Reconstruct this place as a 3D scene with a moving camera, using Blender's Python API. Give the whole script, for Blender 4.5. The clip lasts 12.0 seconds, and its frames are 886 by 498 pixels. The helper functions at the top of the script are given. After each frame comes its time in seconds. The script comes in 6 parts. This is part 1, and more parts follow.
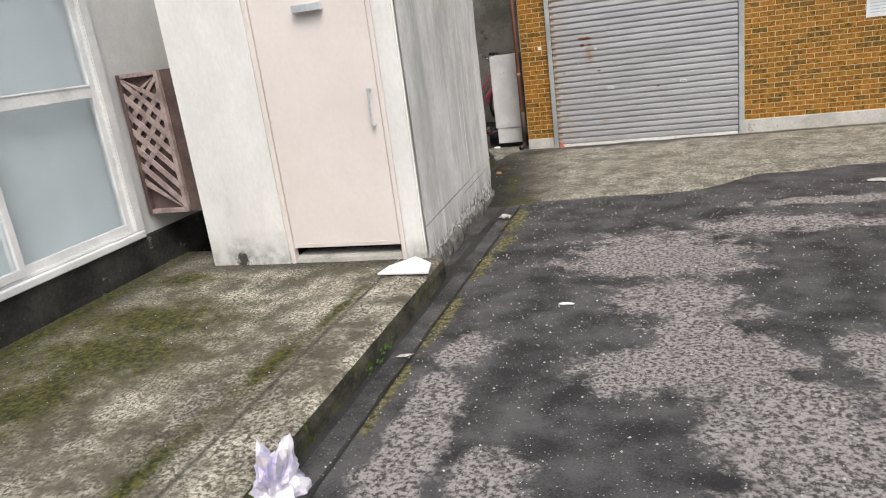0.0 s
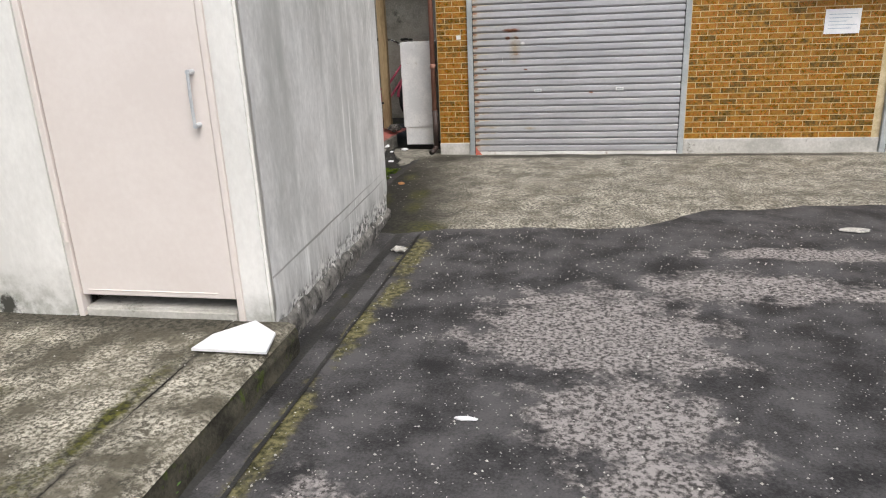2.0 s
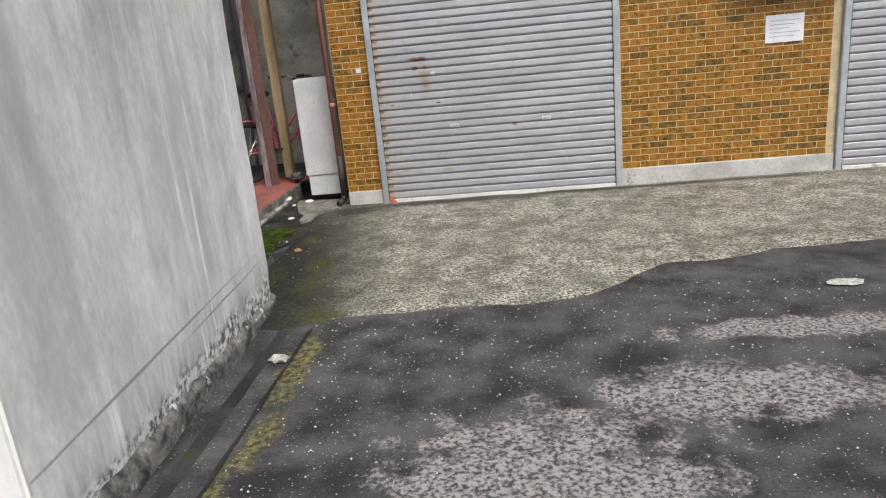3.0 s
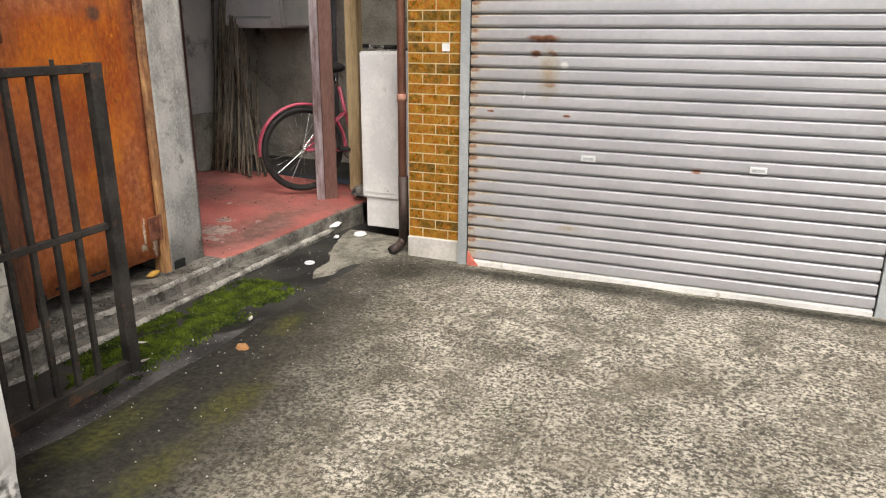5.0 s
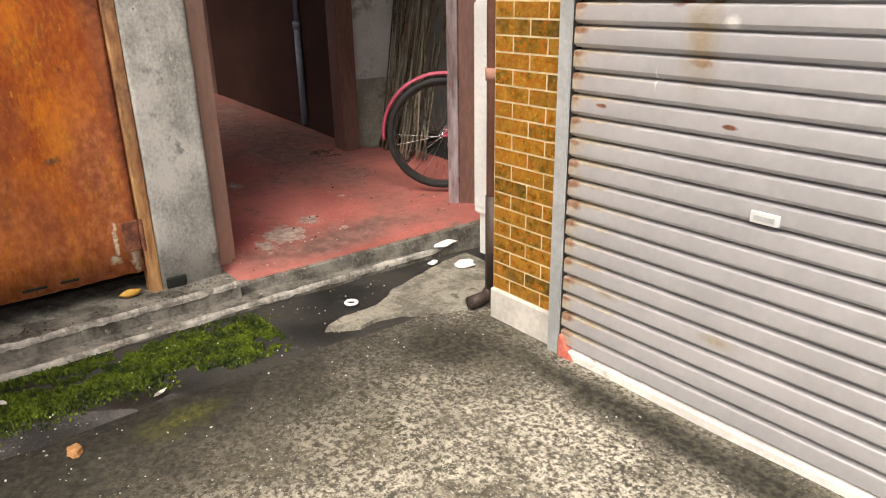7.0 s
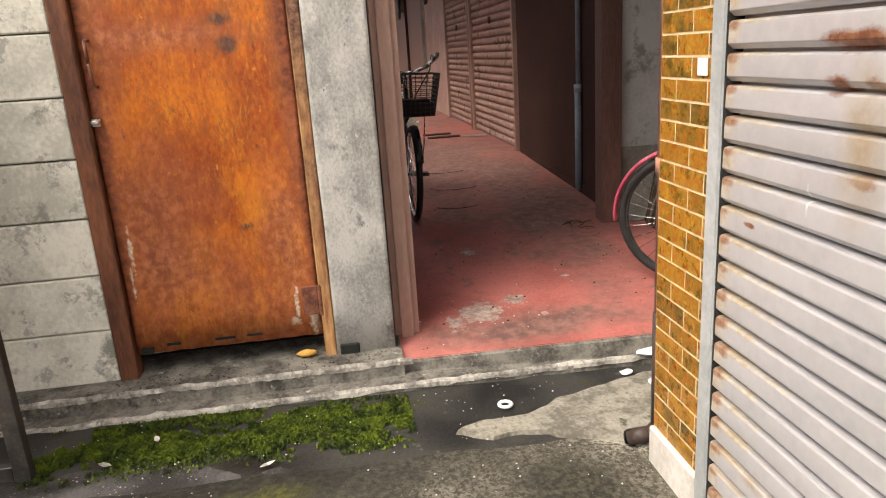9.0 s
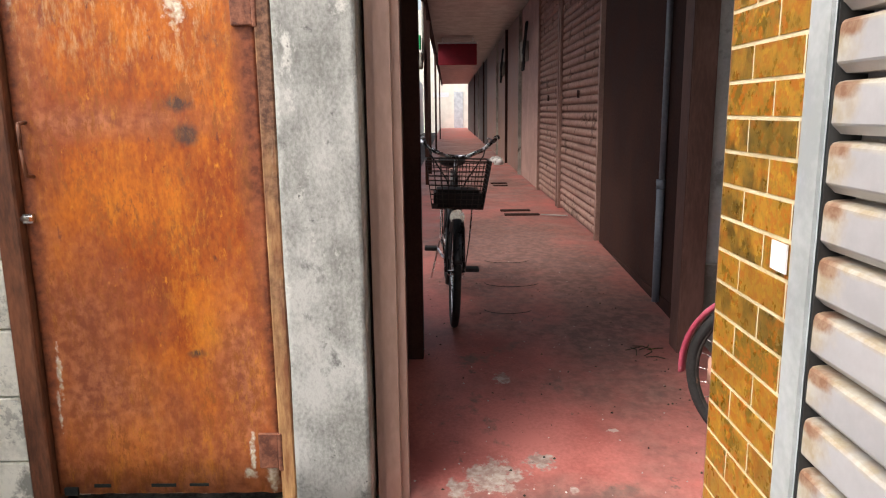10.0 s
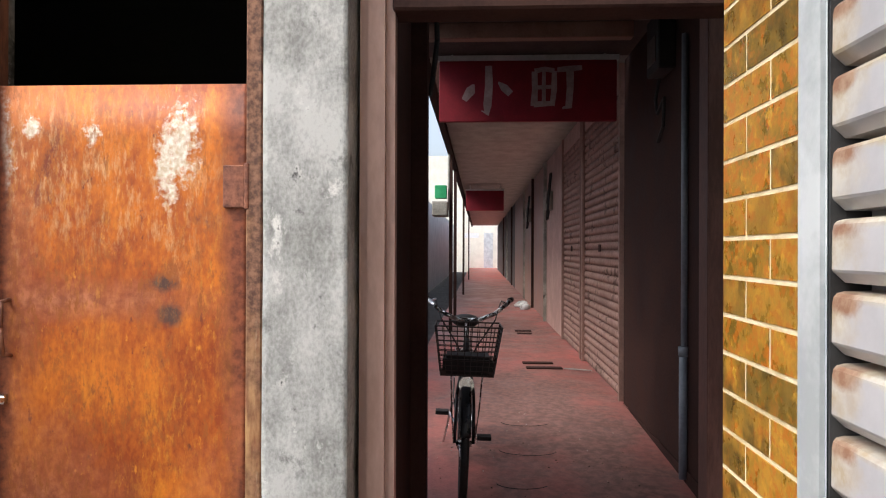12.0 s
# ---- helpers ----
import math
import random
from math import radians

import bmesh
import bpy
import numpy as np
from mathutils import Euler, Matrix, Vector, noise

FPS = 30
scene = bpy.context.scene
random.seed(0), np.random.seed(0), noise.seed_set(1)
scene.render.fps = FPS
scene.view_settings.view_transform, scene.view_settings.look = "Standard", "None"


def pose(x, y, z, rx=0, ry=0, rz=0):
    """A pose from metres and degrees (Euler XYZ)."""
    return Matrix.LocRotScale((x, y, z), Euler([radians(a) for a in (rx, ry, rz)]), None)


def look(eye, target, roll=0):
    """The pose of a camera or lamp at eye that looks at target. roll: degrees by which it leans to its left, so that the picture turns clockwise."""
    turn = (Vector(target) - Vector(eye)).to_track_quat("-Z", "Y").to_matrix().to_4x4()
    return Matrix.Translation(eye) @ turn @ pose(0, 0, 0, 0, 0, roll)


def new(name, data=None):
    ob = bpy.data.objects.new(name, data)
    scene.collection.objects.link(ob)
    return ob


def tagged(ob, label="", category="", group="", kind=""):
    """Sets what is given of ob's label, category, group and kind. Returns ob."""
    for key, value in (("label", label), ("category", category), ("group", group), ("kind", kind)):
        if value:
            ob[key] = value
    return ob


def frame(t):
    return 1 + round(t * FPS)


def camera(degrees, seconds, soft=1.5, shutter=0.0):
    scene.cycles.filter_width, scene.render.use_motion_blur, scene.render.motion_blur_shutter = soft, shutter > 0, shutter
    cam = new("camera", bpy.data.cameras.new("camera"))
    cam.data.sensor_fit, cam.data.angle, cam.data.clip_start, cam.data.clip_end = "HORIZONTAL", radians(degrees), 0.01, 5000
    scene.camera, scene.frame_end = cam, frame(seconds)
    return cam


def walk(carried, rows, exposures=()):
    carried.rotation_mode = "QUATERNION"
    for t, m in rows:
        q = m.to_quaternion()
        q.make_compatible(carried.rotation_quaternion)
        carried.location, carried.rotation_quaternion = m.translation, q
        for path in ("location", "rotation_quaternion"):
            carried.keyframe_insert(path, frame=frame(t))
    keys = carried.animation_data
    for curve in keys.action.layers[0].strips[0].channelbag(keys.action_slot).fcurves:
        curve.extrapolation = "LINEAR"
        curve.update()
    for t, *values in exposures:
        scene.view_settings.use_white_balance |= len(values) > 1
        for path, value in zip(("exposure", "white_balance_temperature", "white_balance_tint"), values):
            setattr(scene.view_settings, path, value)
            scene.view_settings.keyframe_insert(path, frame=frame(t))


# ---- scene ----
cam = camera(64.5, 12.0, soft=1.1)
PATH = [
    (0, (-0.591, -0.142, 1.571), (-1.193, 1.677, 0.996), -7.5),
    (0.5, (-0.643, 0.034, 1.524), (-1.224, 1.812, 0.819), -6.1),
    (1, (-0.657, 0.374, 1.535), (-1.331, 2.139, 0.881), -4.7),
    (1.5, (-0.726, 0.772, 1.521), (-1.36, 2.567, 0.909), -5.5),
    (2, (-0.747, 1.335, 1.483), (-1.115, 3.198, 0.857), -2.4),
    (2.5, (-0.736, 1.896, 1.511), (-0.951, 3.807, 0.959), -4.7),
    (2.7, (-0.708, 2.14, 1.511), (-0.904, 4.045, 0.935), -5.9),
    (4.3, (-0.577, 4.485, 1.323), (-0.958, 6.364, 0.752), -0.0),
    (4.5, (-0.542, 4.774, 1.34), (-0.963, 6.636, 0.743), 0.8),
    (5, (-0.483, 5.474, 1.347), (-1.188, 7.25, 0.756), 0.4),
    (5.5, (-0.423, 6.007, 1.332), (-1.343, 7.659, 0.683), 1.1),
    (6, (-0.378, 6.564, 1.361), (-1.594, 8.018, 0.723), -2.6),
    (6.5, (-0.33, 7.077, 1.298), (-1.477, 8.598, 0.688), -1.8),
    (6.6, (-0.329, 7.185, 1.274), (-1.485, 8.672, 0.601), -0.1),
    (7, (-0.29, 7.657, 1.28), (-1.76, 8.815, 0.577), -1.1),
    (7.2, (-0.308, 7.852, 1.317), (-1.857, 8.884, 0.584), -1.4),
    (8.8, (-0.199, 8.538, 1.338), (-2.091, 8.905, 0.803), -2.2),
    (9, (-0.298, 8.58, 1.341), (-2.206, 8.835, 0.799), -3.7),
    (9.5, (-0.662, 8.814, 1.378), (-2.606, 8.875, 0.91), -2.7),
    (10, (-1.017, 9.029, 1.485), (-2.98, 9.011, 1.102), -0.7),
    (10.5, (-1.134, 9.103, 1.549), (-3.124, 9.172, 1.365), -1.1),
    (11, (-1.154, 9.123, 1.54), (-3.143, 9.161, 1.328), -2.8),
    (11.5, (-1.162, 9.139, 1.542), (-3.15, 9.186, 1.326), -2.4),
    (12, (-1.172, 9.147, 1.633), (-3.169, 9.044, 1.636), 0.2),
]
walk(cam, [(t, look(eye, target, roll)) for t, eye, target, roll in PATH], exposures=((0.0, 0.17, 6450, 10), (2.0, 0.16, 6350, 10), (2.5, 0.15, 6200, 10), (4.5, 0.42, 6550, 10), (5.5, 0.6, 6850, 11), (6.5, 0.72, 7050, 12), (7.2, 0.75, 7200, 12), (9.0, 1.03, 7150, 12), (9.5, 1.1, 6850, 11), (10.5, 1.08, 6450, 10), (12.0, 1.05, 6250, 10)))

# ---- light ----
world = bpy.data.worlds.new("overcast_sky")
scene.world = world
world.use_nodes = True
wn = world.node_tree.nodes
sky = wn.new("ShaderNodeTexSky")
sky.sky_type = "NISHITA"
sky.sun_disc = False
sky.sun_elevation, sky.sun_rotation = radians(52), radians(150)
sky.air_density, sky.dust_density, sky.ozone_density = 1.0, 5.0, 1.0
wn["Background"].inputs["Strength"].default_value = 0.15
pale = wn.new("ShaderNodeHueSaturation")
pale.inputs["Saturation"].default_value = 0.6
world.node_tree.links.new(sky.outputs[0], pale.inputs["Color"])
world.node_tree.links.new(pale.outputs[0], wn["Background"].inputs["Color"])
sun = new("sun", bpy.data.lights.new("sun", "SUN"))
sun.data.energy, sun.data.angle, sun.data.color = 1.3, radians(30), (1.0, 0.97, 0.93)
az = radians(150)
sun.matrix_world = look(Vector((math.sin(az), math.cos(az), 0)) * 10 * math.cos(radians(52)) + Vector((0, 0, 10 * math.sin(radians(52)))), (0, 0, 0))


# ---- materials ----
def material(name, dark, light, scale=3.0, rough=(0.65, 0.9), bump=0.3, grain=70.0, metal=0.0, stain=None, streak=1.0, per_piece=0.0, detail=6.0, spec=0.4, coat=0.0):
    """Two tones mixed by broad and fine noise, with relief. stain: (colour, amount, scale). streak: stretch along z. per_piece: shift of tone from piece to piece."""
    m = bpy.data.materials.new(name)
    m.use_nodes = True
    n, l = m.node_tree.nodes, m.node_tree.links
    p = n["Principled BSDF"]
    geo = n.new("ShaderNodeNewGeometry")
    mp = n.new("ShaderNodeMapping")
    mp.inputs["Scale"].default_value = (1, 1, 1.0 / streak)
    info = n.new("ShaderNodeObjectInfo")
    if per_piece:
        off = n.new("ShaderNodeVectorMath")
        off.operation = "MULTIPLY_ADD"
        l.new(info.outputs["Random"], off.inputs[0])
        off.inputs[1].default_value = (7.3, 3.1, 5.7)
        l.new(geo.outputs["Position"], off.inputs[2])
        l.new(off.outputs[0], mp.inputs["Vector"])
    else:
        l.new(geo.outputs["Position"], mp.inputs["Vector"])
    big, fine = n.new("ShaderNodeTexNoise"), n.new("ShaderNodeTexNoise")
    for t, sc in ((big, scale), (fine, grain)):
        t.inputs["Scale"].default_value, t.inputs["Detail"].default_value, t.inputs["Roughness"].default_value = sc, detail, 0.62
        l.new(mp.outputs[0], t.inputs["Vector"])
    mixf = n.new("ShaderNodeMath")
    mixf.operation = "MULTIPLY_ADD"
    l.new(fine.outputs["Fac"], mixf.inputs[0])
    mixf.inputs[1].default_value = 0.45
    l.new(big.outputs["Fac"], mixf.inputs[2])
    last = mixf
    if per_piece:
        pp = n.new("ShaderNodeMath")
        pp.operation = "MULTIPLY_ADD"
        l.new(info.outputs["Random"], pp.inputs[0])
        pp.inputs[1].default_value = per_piece
        l.new(mixf.outputs[0], pp.inputs[2])
        sh = n.new("ShaderNodeMath")
        sh.operation = "SUBTRACT"
        l.new(pp.outputs[0], sh.inputs[0])
        sh.inputs[1].default_value = per_piece / 2
        last = sh
    ramp = n.new("ShaderNodeValToRGB")
    ramp.color_ramp.elements[0].position, ramp.color_ramp.elements[1].position = 0.6, 0.86
    ramp.color_ramp.elements[0].color, ramp.color_ramp.elements[1].color = (*dark, 1), (*light, 1)
    l.new(last.outputs[0], ramp.inputs[0])
    colour = ramp.outputs[0]
    if stain:
        for tone, amount, sc in (stain if isinstance(stain, list) else [stain]):
            st = n.new("ShaderNodeTexNoise")
            st.inputs["Scale"].default_value, st.inputs["Detail"].default_value, st.inputs["Roughness"].default_value = sc, 8, 0.7
            l.new(mp.outputs[0], st.inputs["Vector"])
            sr = n.new("ShaderNodeMapRange")
            sr.inputs["From Min"].default_value, sr.inputs["From Max"].default_value = 0.66 - amount * 0.5, 0.74 - amount * 0.5
            l.new(st.outputs["Fac"], sr.inputs["Value"])
            mx = n.new("ShaderNodeMix")
            mx.data_type = "RGBA"
            mx.inputs["B"].default_value = (*tone, 1)
            l.new(sr.outputs[0], mx.inputs["Factor"])
            l.new(colour, mx.inputs["A"])
            colour = mx.outputs["Result"]
    l.new(colour, p.inputs["Base Color"])
    rr = n.new("ShaderNodeMapRange")
    rr.inputs["From Min"].default_value, rr.inputs["From Max"].default_value = 0.35, 0.65
    rr.inputs["To Min"].default_value, rr.inputs["To Max"].default_value = rough
    l.new(big.outputs["Fac"], rr.inputs["Value"])
    l.new(rr.outputs[0], p.inputs["Roughness"])
    p.inputs["Metallic"].default_value = metal
    p.inputs["Specular IOR Level"].default_value = spec
    p.inputs["Coat Weight"].default_value = coat
    if bump:
        b = n.new("ShaderNodeBump")
        b.inputs["Strength"].default_value, b.inputs["Distance"].default_value = bump, 0.01
        l.new(mixf.outputs[0], b.inputs["Height"])
        l.new(b.outputs[0], p.inputs["Normal"])
    return m


def nodes_of(m):
    return m.node_tree.nodes, m.node_tree.links, m.node_tree.nodes["Principled BSDF"]


def add_mix(m, factor_socket, tone_socket_or_rgb):
    """Lay another tone over what a material's colour is already."""
    n, l, p = nodes_of(m)
    mx = n.new("ShaderNodeMix")
    mx.data_type = "RGBA"
    l.new(factor_socket, mx.inputs["Factor"])
    l.new(p.inputs["Base Color"].links[0].from_socket, mx.inputs["A"])
    if isinstance(tone_socket_or_rgb, tuple):
        mx.inputs["B"].default_value = (*tone_socket_or_rgb, 1)
    else:
        l.new(tone_socket_or_rgb, mx.inputs["B"])
    l.new(mx.outputs["Result"], p.inputs["Base Color"])


def noise_socket(m, scale, lo, hi, detail=6.0, rough=0.6, stretch=(1, 1, 1)):
    n, l, p = nodes_of(m)
    geo, mp, t, r = (n.new(k) for k in ("ShaderNodeNewGeometry", "ShaderNodeMapping", "ShaderNodeTexNoise", "ShaderNodeMapRange"))
    mp.inputs["Scale"].default_value = stretch
    l.new(geo.outputs["Position"], mp.inputs["Vector"])
    l.new(mp.outputs[0], t.inputs["Vector"])
    t.inputs["Scale"].default_value, t.inputs["Detail"].default_value, t.inputs["Roughness"].default_value = scale, detail, rough
    r.inputs["From Min"].default_value, r.inputs["From Max"].default_value = lo, hi
    l.new(t.outputs["Fac"], r.inputs["Value"])
    return r.outputs[0]


def blot_socket(m, blots, wobble=0.5, wscale=2.2, soft=0.12, wdetail=5.0, plane="xy", own=False):
    """1 inside any of the worn blots (x, y, rx, ry), with ragged borders."""
    n, l, p = nodes_of(m)
    geo = n.new("ShaderNodeNewGeometry")
    warp = n.new("ShaderNodeTexNoise")
    warp.inputs["Scale"].default_value, warp.inputs["Detail"].default_value = wscale, wdetail
    l.new(geo.outputs["Position"], warp.inputs["Vector"])
    place = n.new("ShaderNodeTexCoord").outputs["Object"] if own else geo.outputs["Position"]
    best = None
    for x, y, rx, ry in blots:
        sub = n.new("ShaderNodeVectorMath")
        sub.operation = "SUBTRACT"
        l.new(place, sub.inputs[0])
        sub.inputs[1].default_value = {"xy": (x, y, 0), "xz": (x, 0, y), "yz": (0, x, y)}[plane]
        mul = n.new("ShaderNodeVectorMath")
        mul.operation = "MULTIPLY"
        l.new(sub.outputs[0], mul.inputs[0])
        mul.inputs[1].default_value = {"xy": (1 / rx, 1 / ry, 0), "xz": (1 / rx, 0, 1 / ry), "yz": (0, 1 / rx, 1 / ry)}[plane]
        ln = n.new("ShaderNodeVectorMath")
        ln.operation = "LENGTH"
        l.new(mul.outputs[0], ln.inputs[0])
        if best is None:
            best = ln.outputs["Value"]
        else:
            mn = n.new("ShaderNodeMath")
            mn.operation = "MINIMUM"
            l.new(best, mn.inputs[0])
            l.new(ln.outputs["Value"], mn.inputs[1])
            best = mn.outputs[0]
    warp.inputs["Roughness"].default_value = 0.66
    w = n.new("ShaderNodeMath")
    w.operation = "MULTIPLY_ADD"
    l.new(warp.outputs["Fac"], w.inputs[0])
    w.inputs[1].default_value = wobble * 5
    l.new(best, w.inputs[2])
    r = n.new("ShaderNodeMapRange")
    r.inputs["From Min"].default_value, r.inputs["From Max"].default_value = 1 + wobble * 2.5 + soft, 1 + wobble * 2.5 - soft
    l.new(w.outputs[0], r.inputs["Value"])
    return r.outputs[0]


def both_socket(m, a, b):
    n, l, p = nodes_of(m)
    k = n.new("ShaderNodeMath")
    k.operation = "MULTIPLY"
    l.new(a, k.inputs[0])
    l.new(b, k.inputs[1])
    return k.outputs[0]


def speckle_socket(m, scale, size):
    """Small light chips strewn over a surface."""
    n, l, p = nodes_of(m)
    geo, v, r = (n.new(k) for k in ("ShaderNodeNewGeometry", "ShaderNodeTexVoronoi", "ShaderNodeMapRange"))
    v.inputs["Scale"].default_value = scale
    l.new(geo.outputs["Position"], v.inputs["Vector"])
    r.inputs["From Min"].default_value, r.inputs["From Max"].default_value = size, size * 0.7
    l.new(v.outputs["Distance"], r.inputs["Value"])
    return r.outputs[0]


def tone_socket(m, scale, dark, light, lo=0.4, hi=0.62, stretch=(1, 1, 1)):
    n, l, p = nodes_of(m)
    f = noise_socket(m, scale, 0.0, 1.0, 5.0, 0.65, stretch)
    ramp = n.new("ShaderNodeValToRGB")
    ramp.color_ramp.elements[0].position, ramp.color_ramp.elements[1].position = lo, hi
    ramp.color_ramp.elements[0].color, ramp.color_ramp.elements[1].color = (*dark, 1), (*light, 1)
    l.new(f, ramp.inputs[0])
    return ramp.outputs[0]


BLOTS = [(-0.64, 4.59, 0.56, 0.55), (0.21, 5.25, 0.56, 0.22), (1.0, 5.15, 0.3, 0.14), (-0.52, 3.75, 0.36, 0.31), (-0.43, 3.29, 0.25, 0.3), (-0.4, 2.95, 0.4, 0.25),
         (-1.6, 3.05, 0.13, 0.22), (-1.62, 2.55, 0.13, 0.25), (-0.75, 2.83, 0.27, 0.18), (-0.1, 2.4, 0.33, 0.45), (-0.05, 1.8, 0.4, 0.3), (-1.6, 2.05, 0.15, 0.5), (-1.25, 1.9, 0.15, 0.26),
         (1.6, 4.2, 0.6, 0.5), (0.9, 2.6, 0.4, 0.7), (0.7, 5.9, 0.6, 0.12), (-0.9, 1.2, 0.6, 0.3), (0.35, 2.2, 0.4, 0.5), (0.4, 3.0, 0.25, 0.3), (-0.75, 4.95, 0.4, 0.12)]
asphalt = material("asphalt", (0.021, 0.0203, 0.0205), (0.098, 0.0945, 0.0945), 3.5, (0.75, 0.95), 0.8, 90, detail=9)
add_mix(asphalt, blot_socket(asphalt, BLOTS, 0.6, 5.5, 0.2, 12.0), tone_socket(asphalt, 48, (0.055, 0.051, 0.048), (0.35, 0.323, 0.308), 0.41, 0.57))
add_mix(asphalt, blot_socket(asphalt, [(-1.85, 3.5, 0.05, 0.35), (-1.83, 4.5, 0.05, 0.3), (-1.82, 5.7, 0.08, 0.35), (-1.85, 2.6, 0.03, 0.4), (-1.78, 5.0, 0.06, 0.2)], 0.8, 9, 0.35, 9), tone_socket(asphalt, 30, (0.035, 0.035, 0.01), (0.2, 0.18, 0.085)))
add_mix(asphalt, speckle_socket(asphalt, 40, 0.15), (0.32, 0.31, 0.29))
apron_mat = material("weathered_apron_concrete", (0.05, 0.046, 0.036), (0.12, 0.11, 0.086), 3.0, (0.8, 0.95), 0.8, 45, stain=[((0.05, 0.055, 0.025), 0.12, 1.3)])
add_mix(apron_mat, noise_socket(apron_mat, 55, 0.45, 0.56, 6, 0.74), tone_socket(apron_mat, 5.0, (0.18, 0.165, 0.122), (0.6, 0.56, 0.46), 0.36, 0.6))
add_mix(apron_mat, noise_socket(apron_mat, 95, 0.6, 0.66, 3, 0.6), (0.58, 0.56, 0.5))
add_mix(apron_mat, noise_socket(apron_mat, 30, 0.53, 0.68, 7, 0.72), (0.05, 0.046, 0.034))
add_mix(apron_mat, noise_socket(apron_mat, 1.6, 0.54, 0.85, 5, 0.6), tone_socket(apron_mat, 50, (0.07, 0.06, 0.04), (0.2, 0.178, 0.125)))
# dark ground at the left; the sill's shadow strip is painted in too
add_mix(apron_mat, blot_socket(apron_mat, [(-2.5, 7.4, 0.6, 1.9), (-2.15, 6.5, 0.36, 0.7), (-1.3, 9.38, 1.2, 0.1), (-2.2, 9.25, 0.35, 0.3), (0.5, 9.42, 2.0, 0.06)], 0.3, 3.2, 0.6, 9), tone_socket(apron_mat, 45, (0.018, 0.0175, 0.0125), (0.078, 0.073, 0.052), 0.42, 0.64))
add_mix(apron_mat, blot_socket(apron_mat, [(-2.5, 6.9, 0.52, 0.9), (-2.6, 8.0, 0.32, 0.9), (-2.3, 6.3, 0.4, 0.25)], 0.35, 3.6, 0.7, 9), tone_socket(apron_mat, 38, (0.009, 0.009, 0.007), (0.04, 0.038, 0.028), 0.42, 0.66))
add_mix(apron_mat, blot_socket(apron_mat, [(-2.15, 7.45, 0.07, 0.14), (-1.88, 6.35, 0.12, 0.12), (-2.4, 8.2, 0.06, 0.12), (-2.1, 7.0, 0.06, 0.14), (-2.45, 7.1, 0.08, 0.2)], 0.8, 9, 0.8, 9), tone_socket(apron_mat, 40, (0.03, 0.032, 0.01), (0.085, 0.085, 0.018)))
slab_mat = material("mossy_slab_concrete", (0.055, 0.05, 0.034), (0.14, 0.126, 0.09), 3.0, (0.8, 0.95), 0.8, 50, stain=((0.05, 0.046, 0.034), 0.2, 1.7))
add_mix(slab_mat, noise_socket(slab_mat, 55, 0.44, 0.56, 6, 0.74), tone_socket(slab_mat, 4.0, (0.11, 0.1, 0.07), (0.62, 0.58, 0.48), 0.4, 0.64))
add_mix(slab_mat, noise_socket(slab_mat, 30, 0.54, 0.68, 7, 0.75), (0.04, 0.037, 0.026))
# grime plus painted shade along the walls' feet, and the dark joint line
add_mix(slab_mat, blot_socket(slab_mat, [(-4.35, 3.0, 0.3, 3.0), (-3.0, 4.2, 1.2, 0.16), (-2.355, 1.5, 0.02, 3.0)], 0.4, 5.0, 0.6, 9.0), tone_socket(slab_mat, 40, (0.03, 0.028, 0.02), (0.11, 0.1, 0.075)))
add_mix(slab_mat, blot_socket(slab_mat, [(-3.6, 2.72, 0.6, 0.34), (-3.6, 3.17, 0.55, 0.28), (-3.6, 2.2, 0.3, 0.45), (-2.47, 2.6, 0.08, 0.3), (-2.52, 1.7, 0.06, 0.35), (-2.42, 3.3, 0.04, 0.4), (-3.9, 3.9, 0.25, 0.12), (-4.3, 3.0, 0.08, 1.2)], 0.5, 7.0, 0.6, 9.0), tone_socket(slab_mat, 36, (0.018, 0.019, 0.006), (0.12, 0.118, 0.016), 0.42, 0.68))
kerb_mat = material("dark_mossy_kerb", (0.018, 0.017, 0.011), (0.085, 0.078, 0.055), 6, (0.8, 0.95), 0.9, 60, stain=((0.06, 0.085, 0.01), 0.2, 8))
gutter_mat = material("damp_gutter_concrete", (0.012, 0.012, 0.0115), (0.045, 0.044, 0.04), 3, (0.5, 0.85), 0.5, 80, stain=[((0.1, 0.1, 0.085), 0.08, 14), ((0.04, 0.042, 0.012), 0.16, 6)])
patch_mat = material("pale_mortar_patch", (0.13, 0.122, 0.098), (0.36, 0.342, 0.288), 7, (0.8, 0.95), 0.7, 60, stain=((0.09, 0.09, 0.06), 0.2, 7))
plaster = material("stained_white_plaster", (0.72, 0.71, 0.68), (0.84, 0.83, 0.8), 2, (0.7, 0.9), 0.2, 40, stain=((0.6, 0.6, 0.58), 0.06, 1.6), streak=2.0)
add_mix(plaster, blot_socket(plaster, [(-3.5, 0.13, 0.45, 0.16), (-2.2, 0.1, 0.12, 0.1)], 0.6, 4, 0.8, 8, "xz"), tone_socket(plaster, 14, (0.36, 0.36, 0.32), (0.62, 0.62, 0.59)))
add_mix(plaster, blot_socket(plaster, [(-3.6, 0.16, 0.06, 0.06), (-3.15, 0.12, 0.04, 0.05)], 0.6, 16, 0.25, 8, "xz"), (0.06, 0.06, 0.05))
plaster_side = material("streaked_grey_plaster", (0.6, 0.6, 0.58), (0.82, 0.82, 0.8), 1.1, (0.7, 0.9), 0.3, 40, stain=[((0.5, 0.5, 0.49), 0.16, 1.1), ((0.42, 0.42, 0.41), 0.06, 2.5), ((0.84, 0.84, 0.82), 0.08, 5)], streak=1.7)
